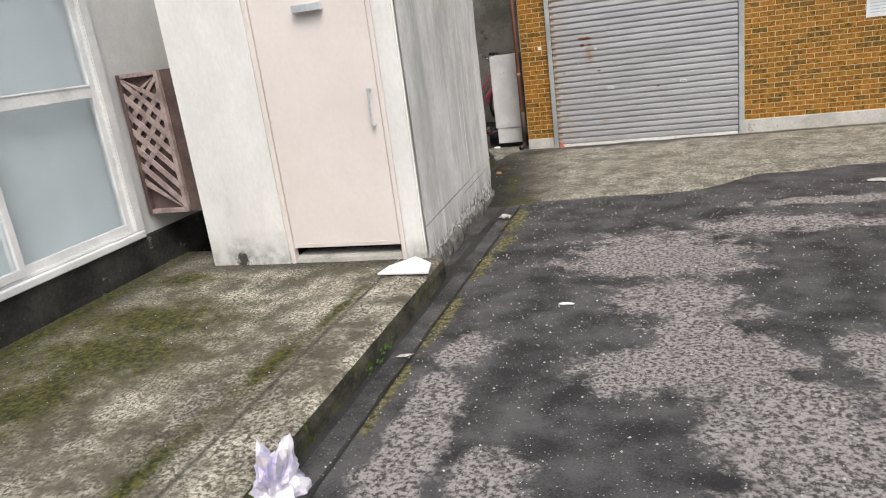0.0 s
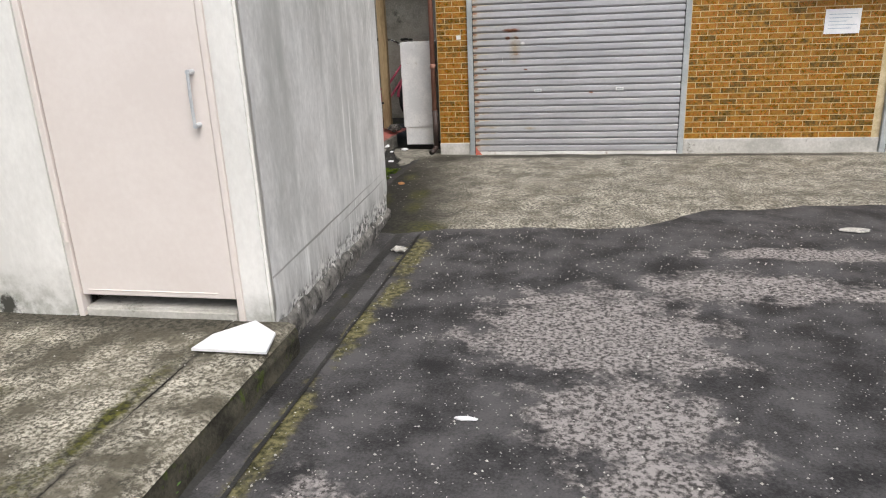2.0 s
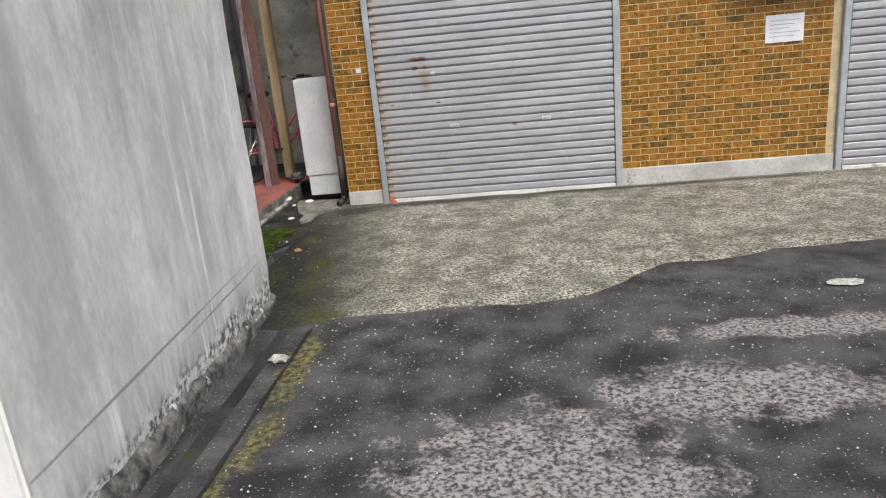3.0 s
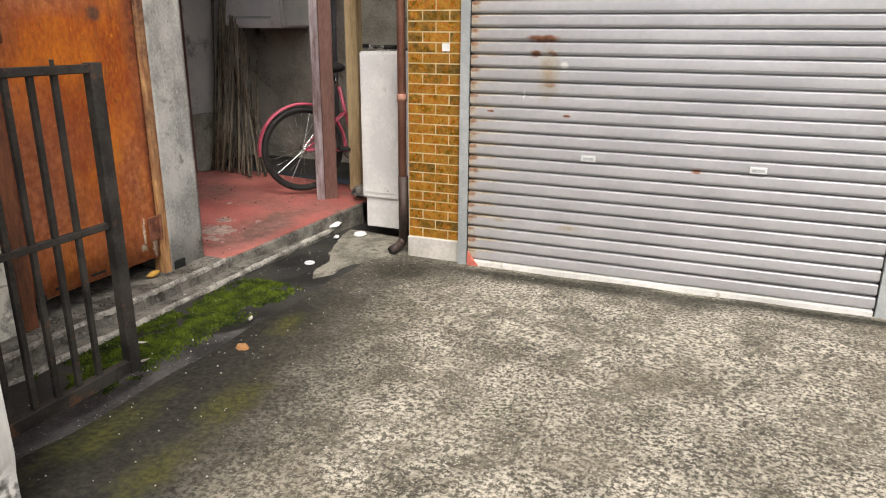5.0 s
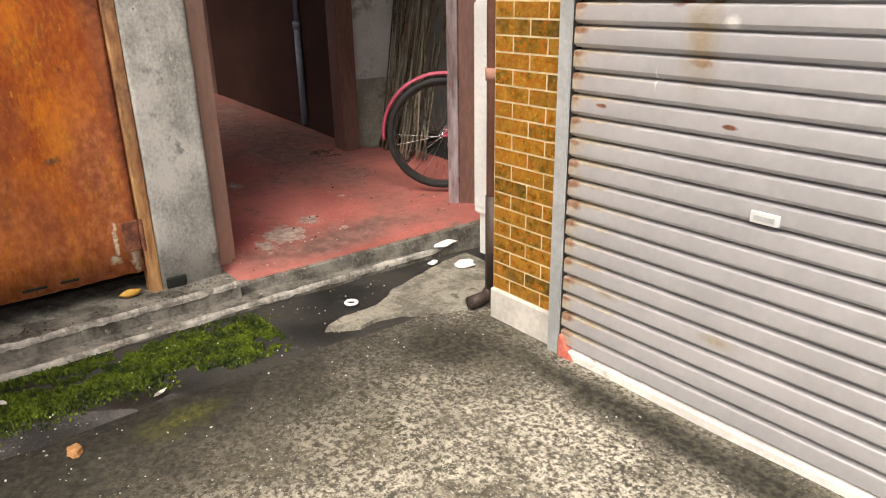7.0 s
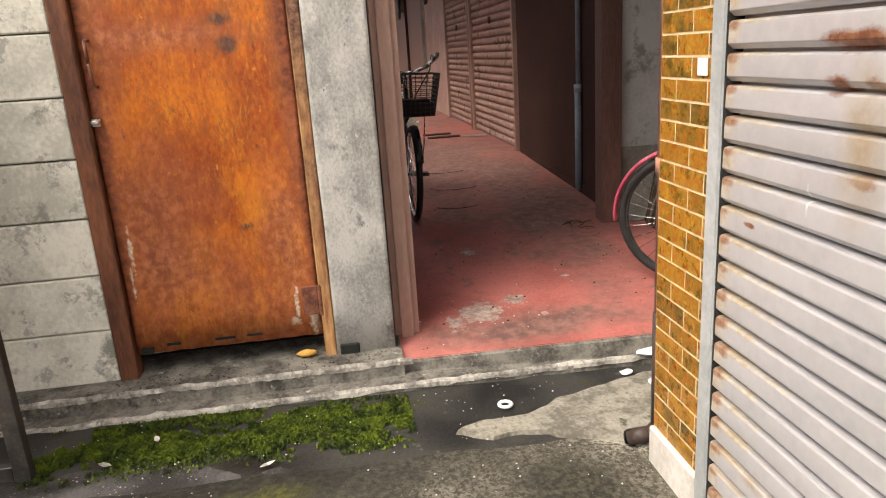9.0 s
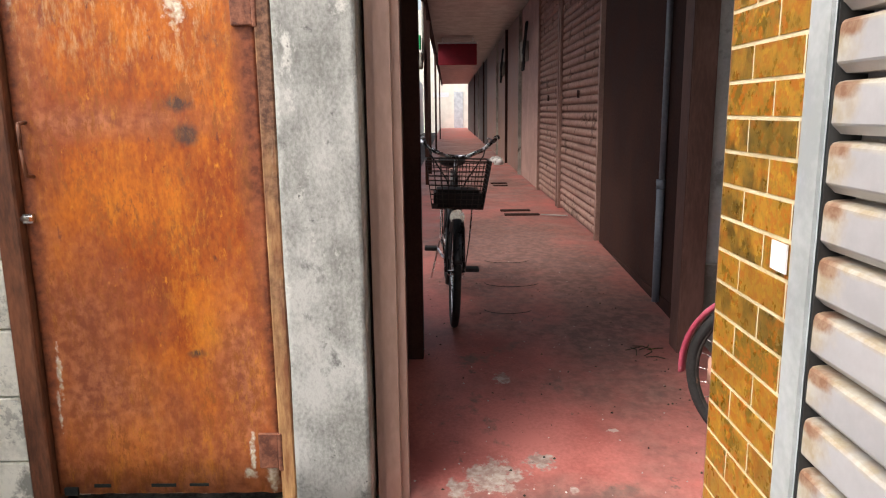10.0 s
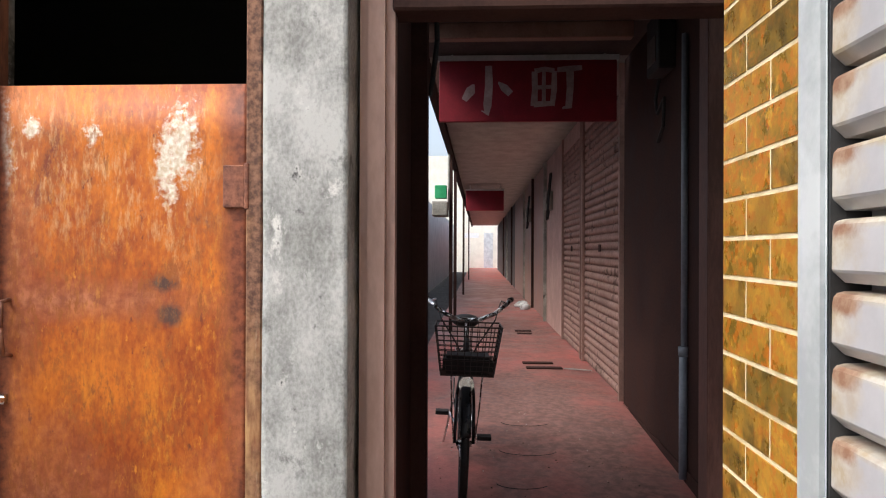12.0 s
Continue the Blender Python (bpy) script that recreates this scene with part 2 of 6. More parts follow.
add_mix(plaster_side, both_socket(plaster_side, blot_socket(plaster_side, [(4.55, 1.5, 0.12, 0.9), (5.3, 1.9, 0.5, 0.6), (6.3, 1.6, 0.2, 0.9)], 0.6, 2.2, 1.0, 8, "yz"), noise_socket(plaster_side, 3.5, 0.38, 0.64, 8, 0.7, (1, 1.6, 0.6))), (0.34, 0.35, 0.33))
add_mix(plaster_side, blot_socket(plaster_side, [(5.4, 0.06, 1.8, 0.24)], 0.45, 5, 0.6, 9, "yz"), tone_socket(plaster_side, 7, (0.4, 0.4, 0.38), (0.68, 0.68, 0.66), 0.4, 0.6, (1, 3, 0.5)))
add_mix(plaster_side, blot_socket(plaster_side, [(5.4, 0.08, 1.8, 0.1)], 0.5, 7, 0.3, 9, "yz"), tone_socket(plaster_side, 22, (0.11, 0.11, 0.1), (0.8, 0.79, 0.76), 0.42, 0.56))
add_mix(plaster_side, noise_socket(plaster_side, 1.0, 0.5, 0.74, 8, 0.65, (1, 3.2, 0.8)), (0.42, 0.43, 0.41))
add_mix(plaster_side, both_socket(plaster_side, noise_socket(plaster_side, 1.0, 0.58, 0.66, 6, 0.6, (1, 14, 0.5)), noise_socket(plaster_side, 1.3, 0.45, 0.6)), (0.86, 0.86, 0.84))
add_mix(plaster_side, blot_socket(plaster_side, [(5.0, 0.36, 1.1, 0.006), (5.9, 0.3, 0.5, 0.005)], 0.5, 1.6, 0.5, 9, "yz"), (0.3, 0.3, 0.28))
plinth_mat = material("rough_grey_plinth", (0.04, 0.04, 0.036), (0.24, 0.23, 0.21), 9, (0.8, 0.95), 0.9, 40, stain=((0.62, 0.61, 0.58), 0.14, 13))
black_wall = material("sooty_black_render", (0.012, 0.012, 0.011), (0.05, 0.048, 0.042), 3, (0.8, 0.95), 0.6, 40, stain=((0.26, 0.25, 0.22), 0.1, 9))
cream = material("cream_painted_steel", (0.74, 0.675, 0.635), (0.79, 0.73, 0.69), 1.5, (0.45, 0.6), 0.05, 30)
white_paint = material("white_painted_metal", (0.62, 0.63, 0.63), (0.78, 0.78, 0.77), 3, (0.4, 0.6), 0.08, 50, stain=((0.5, 0.48, 0.45), 0.1, 4))
cream_wall = material("cream_render_wall", (0.74, 0.7, 0.6), (0.84, 0.8, 0.7), 2, (0.8, 0.9), 0.2, 50)
white_wall = material("white_render_wall", (0.6, 0.6, 0.59), (0.72, 0.72, 0.7), 2, (0.8, 0.9), 0.2, 50)
frame_grey = material("pale_aluminium", (0.5, 0.52, 0.54), (0.68, 0.7, 0.71), 4, (0.35, 0.5), 0.05, 40, metal=0.2)
lattice_mat = material("weathered_pink_brown_timber", (0.24, 0.18, 0.17), (0.42, 0.33, 0.31), 8, (0.7, 0.9), 0.3, 60)
lattice_back = material("dark_brown_board", (0.07, 0.045, 0.04), (0.13, 0.09, 0.08), 5, (0.7, 0.9), 0.2, 50)
tile_mat = material("glazed_amber_tile", (0.15, 0.09, 0.012), (0.4, 0.2, 0.025), 22, (0.22, 0.42), 0.1, 120, per_piece=0.35, spec=0.4)
add_mix(tile_mat, noise_socket(tile_mat, 62, 0.495, 0.56, 4, 0.6), (0.35, 0.115, 0.012))
add_mix(tile_mat, noise_socket(tile_mat, 48, 0.57, 0.64, 5, 0.65), (0.46, 0.25, 0.03))
def tile_tones():
    n, l, p = nodes_of(tile_mat)
    info, r1, r2, geo = n.new("ShaderNodeObjectInfo"), n.new("ShaderNodeMapRange"), n.new("ShaderNodeMapRange"), n.new("ShaderNodeNewGeometry")
    sm = n.new("ShaderNodeMath")
    sm.operation = "ADD"
    l.new(info.outputs["Random"], sm.inputs[0])
    l.new(geo.outputs["Random Per Island"], sm.inputs[1])
    fr = n.new("ShaderNodeMath")
    fr.operation = "FRACT"
    l.new(sm.outputs[0], fr.inputs[0])
    mul = n.new("ShaderNodeMath")
    mul.operation = "MULTIPLY"
    r1.inputs["From Min"].default_value, r1.inputs["From Max"].default_value = 0.52, 0.82
    l.new(fr.outputs[0], r1.inputs["Value"])
    l.new(r1.outputs[0], mul.inputs[0])
    l.new(noise_socket(tile_mat, 18, 0.36, 0.56), mul.inputs[1])
    add_mix(tile_mat, mul.outputs[0], tone_socket(tile_mat, 40, (0.068, 0.042, 0.008), (0.185, 0.112, 0.02)))
tile_tones()
mortar = material("pale_yellow_mortar", (0.48, 0.385, 0.22), (0.66, 0.555, 0.36), 9, (0.8, 0.95), 0.3, 80)
base_mat = material("pale_concrete_footing", (0.42, 0.41, 0.37), (0.62, 0.6, 0.56), 3, (0.8, 0.95), 0.4, 50, stain=((0.16, 0.15, 0.12), 0.12, 5))
SX = -1.92
slat_mat = material("galvanised_grey_slat", (0.42, 0.418, 0.435), (0.5, 0.498, 0.515), 2.0, (0.29, 0.36), 0.05, 30, metal=0.3, per_piece=0.1)
add_mix(slat_mat, blot_socket(slat_mat, [(-1.49, 1.314, 0.085, 0.02), (-1.53, 1.232, 0.03, 0.018), (-1.43, 1.232, 0.022, 0.018), (-1.44, 1.06, 0.03, 0.012), (-1.79, 0.9, 0.02, 0.006), (-1.33, 0.89, 0.02, 0.006), (-0.6, 0.62, 0.025, 0.008)], 0.35, 20, 0.3, 5, "xz"), tone_socket(slat_mat, 40, (0.17, 0.07, 0.04), (0.3, 0.14, 0.08)))
add_mix(slat_mat, blot_socket(slat_mat, [(-1.45, 1.12, 0.04, 0.1), (-1.72, 0.24, 0.04, 0.01), (-1.29, 0.23, 0.04, 0.012)], 0.45, 9, 0.9, 5, "xz"), tone_socket(slat_mat, 20, (0.36, 0.29, 0.2), (0.44, 0.4, 0.33)))
add_mix(slat_mat, blot_socket(slat_mat, [(SX, 0.044, 0.045, 0.03), (SX, 0.068, 0.2, 0.006)], 0.6, 14, 0.5, 6, "xz", True), tone_socket(slat_mat, 30, (0.44, 0.36, 0.25), (0.56, 0.53, 0.46)))
add_mix(slat_mat, blot_socket(slat_mat, [(SX + 0.02, 0.06, 0.03, 0.011)], 0.6, 11, 0.35, 6, "xz", True), tone_socket(slat_mat, 60, (0.27, 0.14, 0.085), (0.4, 0.27, 0.185)))
add_mix(slat_mat, blot_socket(slat_mat, [(-1.587, 0.998, 0.004, 0.028), (-1.36, 1.17, 0.02, 0.02)], 0.3, 30, 0.4, 4, "xz"), (0.8, 0.8, 0.78))
jamb_mat = material("grey_steel_guide_rail", (0.36, 0.39, 0.395), (0.5, 0.53, 0.535), 5, (0.4, 0.6), 0.08, 50, metal=0.2)
sill_mat = material("white_shutter_sill", (0.6, 0.59, 0.56), (0.8, 0.79, 0.76), 4, (0.6, 0.8), 0.2, 60, stain=((0.4, 0.34, 0.28), 0.15, 6))
rust = material("orange_rust_sheet", (0.28, 0.05, 0.009), (0.6, 0.165, 0.012), 4.0, (0.45, 0.65), 0.3, 60, stain=[((0.72, 0.27, 0.018), 0.13, 5.0), ((0.22, 0.05, 0.02), 0.16, 5.0), ((0.66, 0.24, 0.022), 0.1, 36.0), ((0.15, 0.035, 0.018), 0.09, 24.0)], streak=1.8, spec=0.35)
add_mix(rust, blot_socket(rust, [(8.42, 1.1, 0.06, 2.0), (7.95, 0.05, 0.8, 0.36), (7.58, 0.9, 0.1, 1.3), (7.85, 1.47, 0.3, 0.05), (7.75, 0.6, 0.2, 0.35), (8.3, 0.5, 0.1, 0.35)], 0.5, 4, 0.8, 9, "yz"), tone_socket(rust, 24, (0.27, 0.078, 0.036), (0.5, 0.175, 0.08)))
add_mix(rust, blot_socket(rust, [(8.14, 1.525, 0.035, 0.03), (8.15, 1.42, 0.04, 0.03), (8.14, 0.66, 0.03, 0.012)], 0.6, 14, 0.5, 6, "yz"), (0.09, 0.045, 0.035))
add_mix(rust, noise_socket(rust, 1.0, 0.52, 0.85, 8, 0.75, (1, 11, 3.5)), (0.18, 0.042, 0.014))
add_mix(rust, noise_socket(rust, 1.0, 0.55, 0.8, 8, 0.75, (1, 9, 3.2)), (0.74, 0.28, 0.016))
add_mix(rust, both_socket(rust, blot_socket(rust, [(8.16, 1.86, 0.1, 0.25), (7.66, 1.9, 0.16, 0.18), (7.95, 1.85, 0.3, 0.16)], 0.6, 7, 0.8, 9, "yz"), noise_socket(rust, 1.0, 0.5, 0.66, 8, 0.8, (1, 40, 12))), (0.66, 0.4, 0.19))
add_mix(rust, blot_socket(rust, [(8.19, 1.97, 0.045, 0.1), (8.15, 1.9, 0.03, 0.1), (7.6, 1.95, 0.03, 0.12), (7.9, 2.0, 0.02, 0.03), (7.7, 2.03, 0.02, 0.03), (7.625, 0.45, 0.006, 0.06), (7.64, 0.6, 0.008, 0.07), (8.31, 0.28, 0.008, 0.06), (8.3, 0.2, 0.02, 0.014), (8.385, 0.2, 0.02, 0.07), (7.95, 0.115, 0.5, 0.006)], 0.9, 34, 0.4, 10, "yz"), tone_socket(rust, 60, (0.6, 0.48, 0.33), (0.84, 0.8, 0.7)))
add_mix(rust, both_socket(rust, noise_socket(rust, 52, 0.5, 0.6, 8, 0.75, (1, 1, 0.4)), noise_socket(rust, 3.0, 0.42, 0.6, 4, 0.6)), (0.3, 0.09, 0.018))
add_mix(rust, both_socket(rust, noise_socket(rust, 60, 0.52, 0.8, 8, 0.75, (1, 1, 0.35)), noise_socket(rust, 4.0, 0.46, 0.58, 4, 0.6, (1, 2, 0.5))), (0.68, 0.28, 0.03))
add_mix(rust, blot_socket(rust, [(8.43, 1.7, 0.1, 0.9), (8.425, 0.7, 0.045, 0.9), (7.585, 1.2, 0.045, 1.4)], 0.25, 3.0, 0.35, 8, "yz"), tone_socket(rust, 30, (0.13, 0.035, 0.016), (0.26, 0.075, 0.03)))
rust_frame = material("rusted_brown_frame", (0.09, 0.035, 0.02), (0.26, 0.1, 0.05), 7, (0.5, 0.8), 0.4, 60, streak=4)
wood_frame = material("worn_ochre_timber", (0.24, 0.09, 0.035), (0.6, 0.36, 0.16), 9, (0.6, 0.85), 0.3, 70, streak=6, stain=[((0.2, 0.07, 0.035), 0.3, 5), ((0.62, 0.46, 0.28), 0.08, 14)])
add_mix(wood_frame, blot_socket(wood_frame, [(8.44, 2.2, 0.2, 1.1)], 0.5, 6, 0.5, 9, "yz"), tone_socket(wood_frame, 40, (0.09, 0.04, 0.025), (0.26, 0.13, 0.075)))
rust_flake = material("flaking_rust_hinge", (0.12, 0.04, 0.025), (0.3, 0.12, 0.07), 20, (0.6, 0.9), 0.6, 90)
pillar_mat = material("mottled_grey_concrete", (0.22, 0.22, 0.205), (0.5, 0.5, 0.475), 4.0, (0.75, 0.95), 0.7, 80, stain=[((0.15, 0.15, 0.14), 0.14, 6), ((0.66, 0.65, 0.61), 0.12, 11), ((0.1, 0.1, 0.095), 0.06, 22)], streak=1.3)
block_mat = material("blotched_grey_block", (0.56, 0.56, 0.49), (0.88, 0.87, 0.78), 3.0, (0.75, 0.95), 0.6, 50, stain=[((0.32, 0.32, 0.28), 0.2, 4), ((0.15, 0.15, 0.13), 0.17, 7), ((0.86, 0.84, 0.77), 0.1, 7)], per_piece=0.25)
brown_steel = material("brown_painted_steel", (0.22, 0.13, 0.105), (0.33, 0.205, 0.165), 3, (0.4, 0.6), 0.06, 50)
tan_steel = material("tan_brown_steel", (0.36, 0.22, 0.175), (0.48, 0.31, 0.25), 3, (0.35, 0.55), 0.06, 50, streak=3)
purple_steel = material("faded_brown_steel_post", (0.11, 0.07, 0.065), (0.36, 0.31, 0.33), 5, (0.35, 0.6), 0.12, 40, streak=6)
post_brown = material("red_brown_post_paint", (0.1, 0.05, 0.04), (0.19, 0.1, 0.08), 4, (0.5, 0.75), 0.15, 60, streak=4)
dark_brown = material("dark_brown_panel", (0.03, 0.0135, 0.011), (0.056, 0.028, 0.022), 3, (0.72, 0.92), 0.08, 50, spec=0.15)
soffit_mat = material("grey_brown_soffit", (0.06, 0.05, 0.047), (0.11, 0.095, 0.088), 3, (0.7, 0.9), 0.1, 40)
roof_mat = material("corrugated_pale_sheet", (0.4, 0.42, 0.38), (0.52, 0.54, 0.49), 3, (0.16, 0.26), 0.04, 40, metal=0.3)
red_floor = material("worn_red_painted_floor", (0.34, 0.098, 0.082), (0.52, 0.175, 0.148), 2.0, (0.45, 0.75), 0.25, 60, stain=[((0.2, 0.115, 0.095), 0.14, 3.0), ((0.12, 0.075, 0.06), 0.06, 12)])
# greyish dirt, toned darker to carry the light's falloff into the passage
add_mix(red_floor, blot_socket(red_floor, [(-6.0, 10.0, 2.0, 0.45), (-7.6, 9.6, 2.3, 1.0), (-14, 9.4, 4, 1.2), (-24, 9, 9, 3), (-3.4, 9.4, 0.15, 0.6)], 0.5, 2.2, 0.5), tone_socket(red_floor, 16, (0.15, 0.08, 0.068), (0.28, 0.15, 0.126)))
add_mix(red_floor, blot_socket(red_floor, [(-3.66, 9.2, 0.03, 0.04), (-3.68, 9.4, 0.02, 0.02), (-3.56, 9.03, 0.025, 0.02), (-3.95, 9.75, 0.02, 0.02)], 0.9, 24, 0.12, 10), (0.45, 0.38, 0.33))
add_mix(red_floor, blot_socket(red_floor, [(-3.62, 9.2, 0.1, 0.1), (-3.72, 9.4, 0.06, 0.05), (-3.52, 9.05, 0.07, 0.04), (-4.5, 9.3, 0.06, 0.03), (-3.5, 9.5, 0.02, 0.02)], 0.9, 22, 0.2, 9), tone_socket(red_floor, 30, (0.3, 0.2, 0.17), (0.46, 0.4, 0.35)))
pink_panel = material("dusty_pink_panel", (0.38, 0.24, 0.2), (0.52, 0.35, 0.3), 3, (0.6, 0.8), 0.1, 40)
pink_slat = material("dusty_pink_slat", (0.27, 0.16, 0.13), (0.46, 0.305, 0.255), 4, (0.65, 0.85), 0.1, 50, spec=0.2, stain=((0.16, 0.1, 0.08), 0.25, 4))
grey_wall = material("grey_stained_render", (0.21, 0.205, 0.175), (0.42, 0.405, 0.35), 2.5, (0.8, 0.95), 0.3, 50, stain=((0.09, 0.088, 0.075), 0.14, 2.2))
pale_wall = material("pale_grey_wall", (0.4, 0.41, 0.4), (0.55, 0.55, 0.53), 2, (0.8, 0.95), 0.2, 50, stain=((0.25, 0.25, 0.23), 0.2, 3))
stick_mat = material("dry_grey_bamboo", (0.055, 0.045, 0.03), (0.25, 0.215, 0.16), 12, (0.6, 0.85), 0.2, 80, per_piece=0.4)
timber = material("ochre_timber_post", (0.2, 0.14, 0.07), (0.42, 0.32, 0.18), 6, (0.6, 0.85), 0.3, 70, streak=8)
pipe_top = material("salmon_brown_pipe", (0.3, 0.14, 0.1), (0.42, 0.22, 0.16), 5, (0.4, 0.65), 0.08, 60)
pipe_low = material("dark_brown_pipe", (0.025, 0.018, 0.016), (0.07, 0.048, 0.04), 6, (0.35, 0.6), 0.08, 60)
pvc = material("blue_grey_conduit", (0.16, 0.18, 0.22), (0.24, 0.27, 0.31), 4, (0.4, 0.6), 0.05, 50)
black_steel = material("black_painted_steel", (0.015, 0.014, 0.013), (0.05, 0.045, 0.04), 9, (0.45, 0.7), 0.2, 70, stain=((0.12, 0.06, 0.035), 0.15, 12))
rubber = material("black_rubber", (0.012, 0.012, 0.012), (0.03, 0.03, 0.03), 8, (0.6, 0.85), 0.1, 90)
chrome = material("dull_chrome", (0.5, 0.5, 0.5), (0.75, 0.75, 0.75), 10, (0.15, 0.35), 0.03, 60, metal=1.0)
black_paint = material("black_gloss_paint", (0.012, 0.012, 0.014), (0.025, 0.025, 0.028), 6, (0.25, 0.45), 0.03, 60)
pink_paint = material("pink_red_paint", (0.4, 0.06, 0.1), (0.52, 0.1, 0.16), 6, (0.3, 0.5), 0.05, 60, stain=((0.55, 0.3, 0.33), 0.15, 20))
wire_mat = material("dark_brown_wire", (0.03, 0.02, 0.018), (0.06, 0.045, 0.04), 10, (0.4, 0.6), 0.05, 60)
sign_red = material("dark_red_sign", (0.17, 0.004, 0.013), (0.24, 0.009, 0.022), 4, (0.5, 0.7), 0.05, 50)
sign_text = material("faded_white_lettering", (0.3, 0.2, 0.2), (0.42, 0.31, 0.31), 10, (0.6, 0.8), 0.05, 50)
orange_sign = material("orange_sign_face", (0.75, 0.14, 0.02), (0.85, 0.19, 0.03), 4, (0.35, 0.5), 0.02, 50)
paper_mat = material("white_paper", (0.72, 0.73, 0.74), (0.84, 0.84, 0.84), 7, (0.8, 0.9), 0.05, 60)
ink = material("grey_blue_print", (0.35, 0.42, 0.5), (0.45, 0.52, 0.6), 12, (0.8, 0.9), 0.0, 60)
bag_mat = material("white_lilac_plastic_bag", (0.42, 0.38, 0.6), (0.8, 0.78, 0.82), 9, (0.3, 0.5), 0.1, 40, stain=((0.75, 0.66, 0.6), 0.2, 12))
leaf_green = material("weed_green", (0.05, 0.11, 0.02), (0.12, 0.22, 0.05), 20, (0.5, 0.7), 0.1, 80)
moss_mat = material("bright_moss", (0.018, 0.036, 0.003), (0.115, 0.165, 0.008), 11, (0.8, 0.95), 0.3, 60)
dead_leaf = material("dry_orange_leaf", (0.3, 0.14, 0.05), (0.45, 0.24, 0.1), 20, (0.6, 0.8), 0.1, 80)
chip_mat = material("pale_chips", (0.3, 0.29, 0.26), (0.65, 0.63, 0.58), 30, (0.7, 0.9), 0.1, 90)
yellow_mat = material("ochre_brass", (0.45, 0.25, 0.04), (0.6, 0.36, 0.08), 15, (0.4, 0.6), 0.1, 60)
# near-black that puts the shade of unlit rooms and openings into the colour
shade_black = material("unlit_shade_black", (0.006, 0.008, 0.007), (0.015, 0.018, 0.016), 2, (0.6, 0.8), 0.05, 40)
green_mat = material("green_plastic_sign", (0.02, 0.28, 0.1), (0.05, 0.4, 0.16), 8, (0.4, 0.6), 0.02, 60)
glass = bpy.data.materials.new("frosted_glass")
glass.use_nodes = True
glass.node_tree.nodes["Principled BSDF"].inputs["Transmission Weight"].default_value = 1.0
glass.node_tree.nodes["Principled BSDF"].inputs["Roughness"].default_value = 0.22
glass.node_tree.nodes["Principled BSDF"].inputs["Base Color"].default_value = (0.85, 0.9, 0.92, 1)
curtain_mat = material("pale_blue_grey_curtain", (0.6, 0.64, 0.66), (0.7, 0.74, 0.76), 1.2, (0.8, 0.95), 0.05, 30)


# ---- building blocks ----
def ground_z(x, y):
    return -0.02 + (4.4 - y) * 0.0137


def edge_x(y):
    """Where the red floor ends at its kerb; it runs slightly aslant."""
    return -3.25 + 0.12 * max(y - 8.72, 0)


def floor_z(x, y):
    """The red passage floor: it climbs from the kerb to the first shutters, then stays level."""
    k = min(max((y - 8.75) / 1.5, 0), 1)
    left = np.interp(-x, (3.25, 5.1, 7.4), (-0.005, 0.175, 0.25))
    right = np.interp(-x, (3.25, 4.9, 5.6, 7.4), (0.055, 0.125, 0.17, 0.25))
    return float(left + (right - left) * k)


def block(bm, x0, x1, y0, y1, z0, z1, m=None):
    r = bmesh.ops.create_cube(bm, size=1)
    t = Matrix.Translation(((x0 + x1) / 2, (y0 + y1) / 2, (z0 + z1) / 2)) @ Matrix.Diagonal((x1 - x0, y1 - y0, z1 - z0, 1))
    bmesh.ops.transform(bm, matrix=(m @ t) if m else t, verts=r["verts"])
    return r["verts"]


def rod(bm, a, b, r, r2=None, seg=8, caps=True):
    a, b = Vector(a), Vector(b)
    d = b - a
    t = Matrix.Translation((a + b) / 2) @ d.to_track_quat("Z", "Y").to_matrix().to_4x4()
    bmesh.ops.create_cone(bm, cap_ends=caps, segments=seg, radius1=r, radius2=r if r2 is None else r2, depth=d.length, matrix=t)


def tube(bm, points, r, seg=8):
    for a, b in zip(points, points[1:]):
        rod(bm, a, b, r, seg=seg)
    for q in points[1:-1]:
        bmesh.ops.create_uvsphere(bm, u_segments=seg, v_segments=5, radius=r, matrix=Matrix.Translation(q))


def ring(bm, centre, axis_m, radius, r, a0=0.0, a1=360.0, n=36, seg=6, width=1.0):
    """A bent bar round a centre, in the local xz plane of axis_m."""
    rows = []
    closed = abs(a1 - a0) >= 359.9
    steps = n if closed else n + 1
    for i in range(steps):
        a = radians(a0 + (a1 - a0) * i / n)
        row = []
        for k in range(seg):
            b = 2 * math.pi * k / seg
            q = Vector(((radius + r * math.cos(b)) * math.cos(a), r * width * math.sin(b), (radius + r * math.cos(b)) * math.sin(a)))
            row.append(bm.verts.new(Vector(centre) + axis_m @ q))
        rows.append(row)
    for i in range(steps if closed else steps - 1):
        p, q = rows[i], rows[(i + 1) % steps]
        for k in range(seg):
            bm.faces.new((p[k], p[(k + 1) % seg], q[(k + 1) % seg], q[k]))
    if not closed:
        bm.faces.new(rows[0])
        bm.faces.new(rows[-1][::-1])


def bevelled(bm, w=0.004, seg=1):
    bmesh.ops.bevel(bm, geom=[e for e in bm.edges if e.calc_face_angle(0) > 0.6], offset=w, segments=seg, affect="EDGES", clamp_overlap=True)
    return bm


def mesh_of(name, bm, mat, smooth=False):
    bmesh.ops.recalc_face_normals(bm, faces=bm.faces)
    me = bpy.data.meshes.new(name)
    bm.to_mesh(me)
    bm.free()
    me.materials.append(mat)
    if smooth:
        for f in me.polygons:
            f.use_smooth = True
    return me


def base_of(ob):
    while ob.parent:
        ob = ob.parent
    return ob.matrix_basis.translation


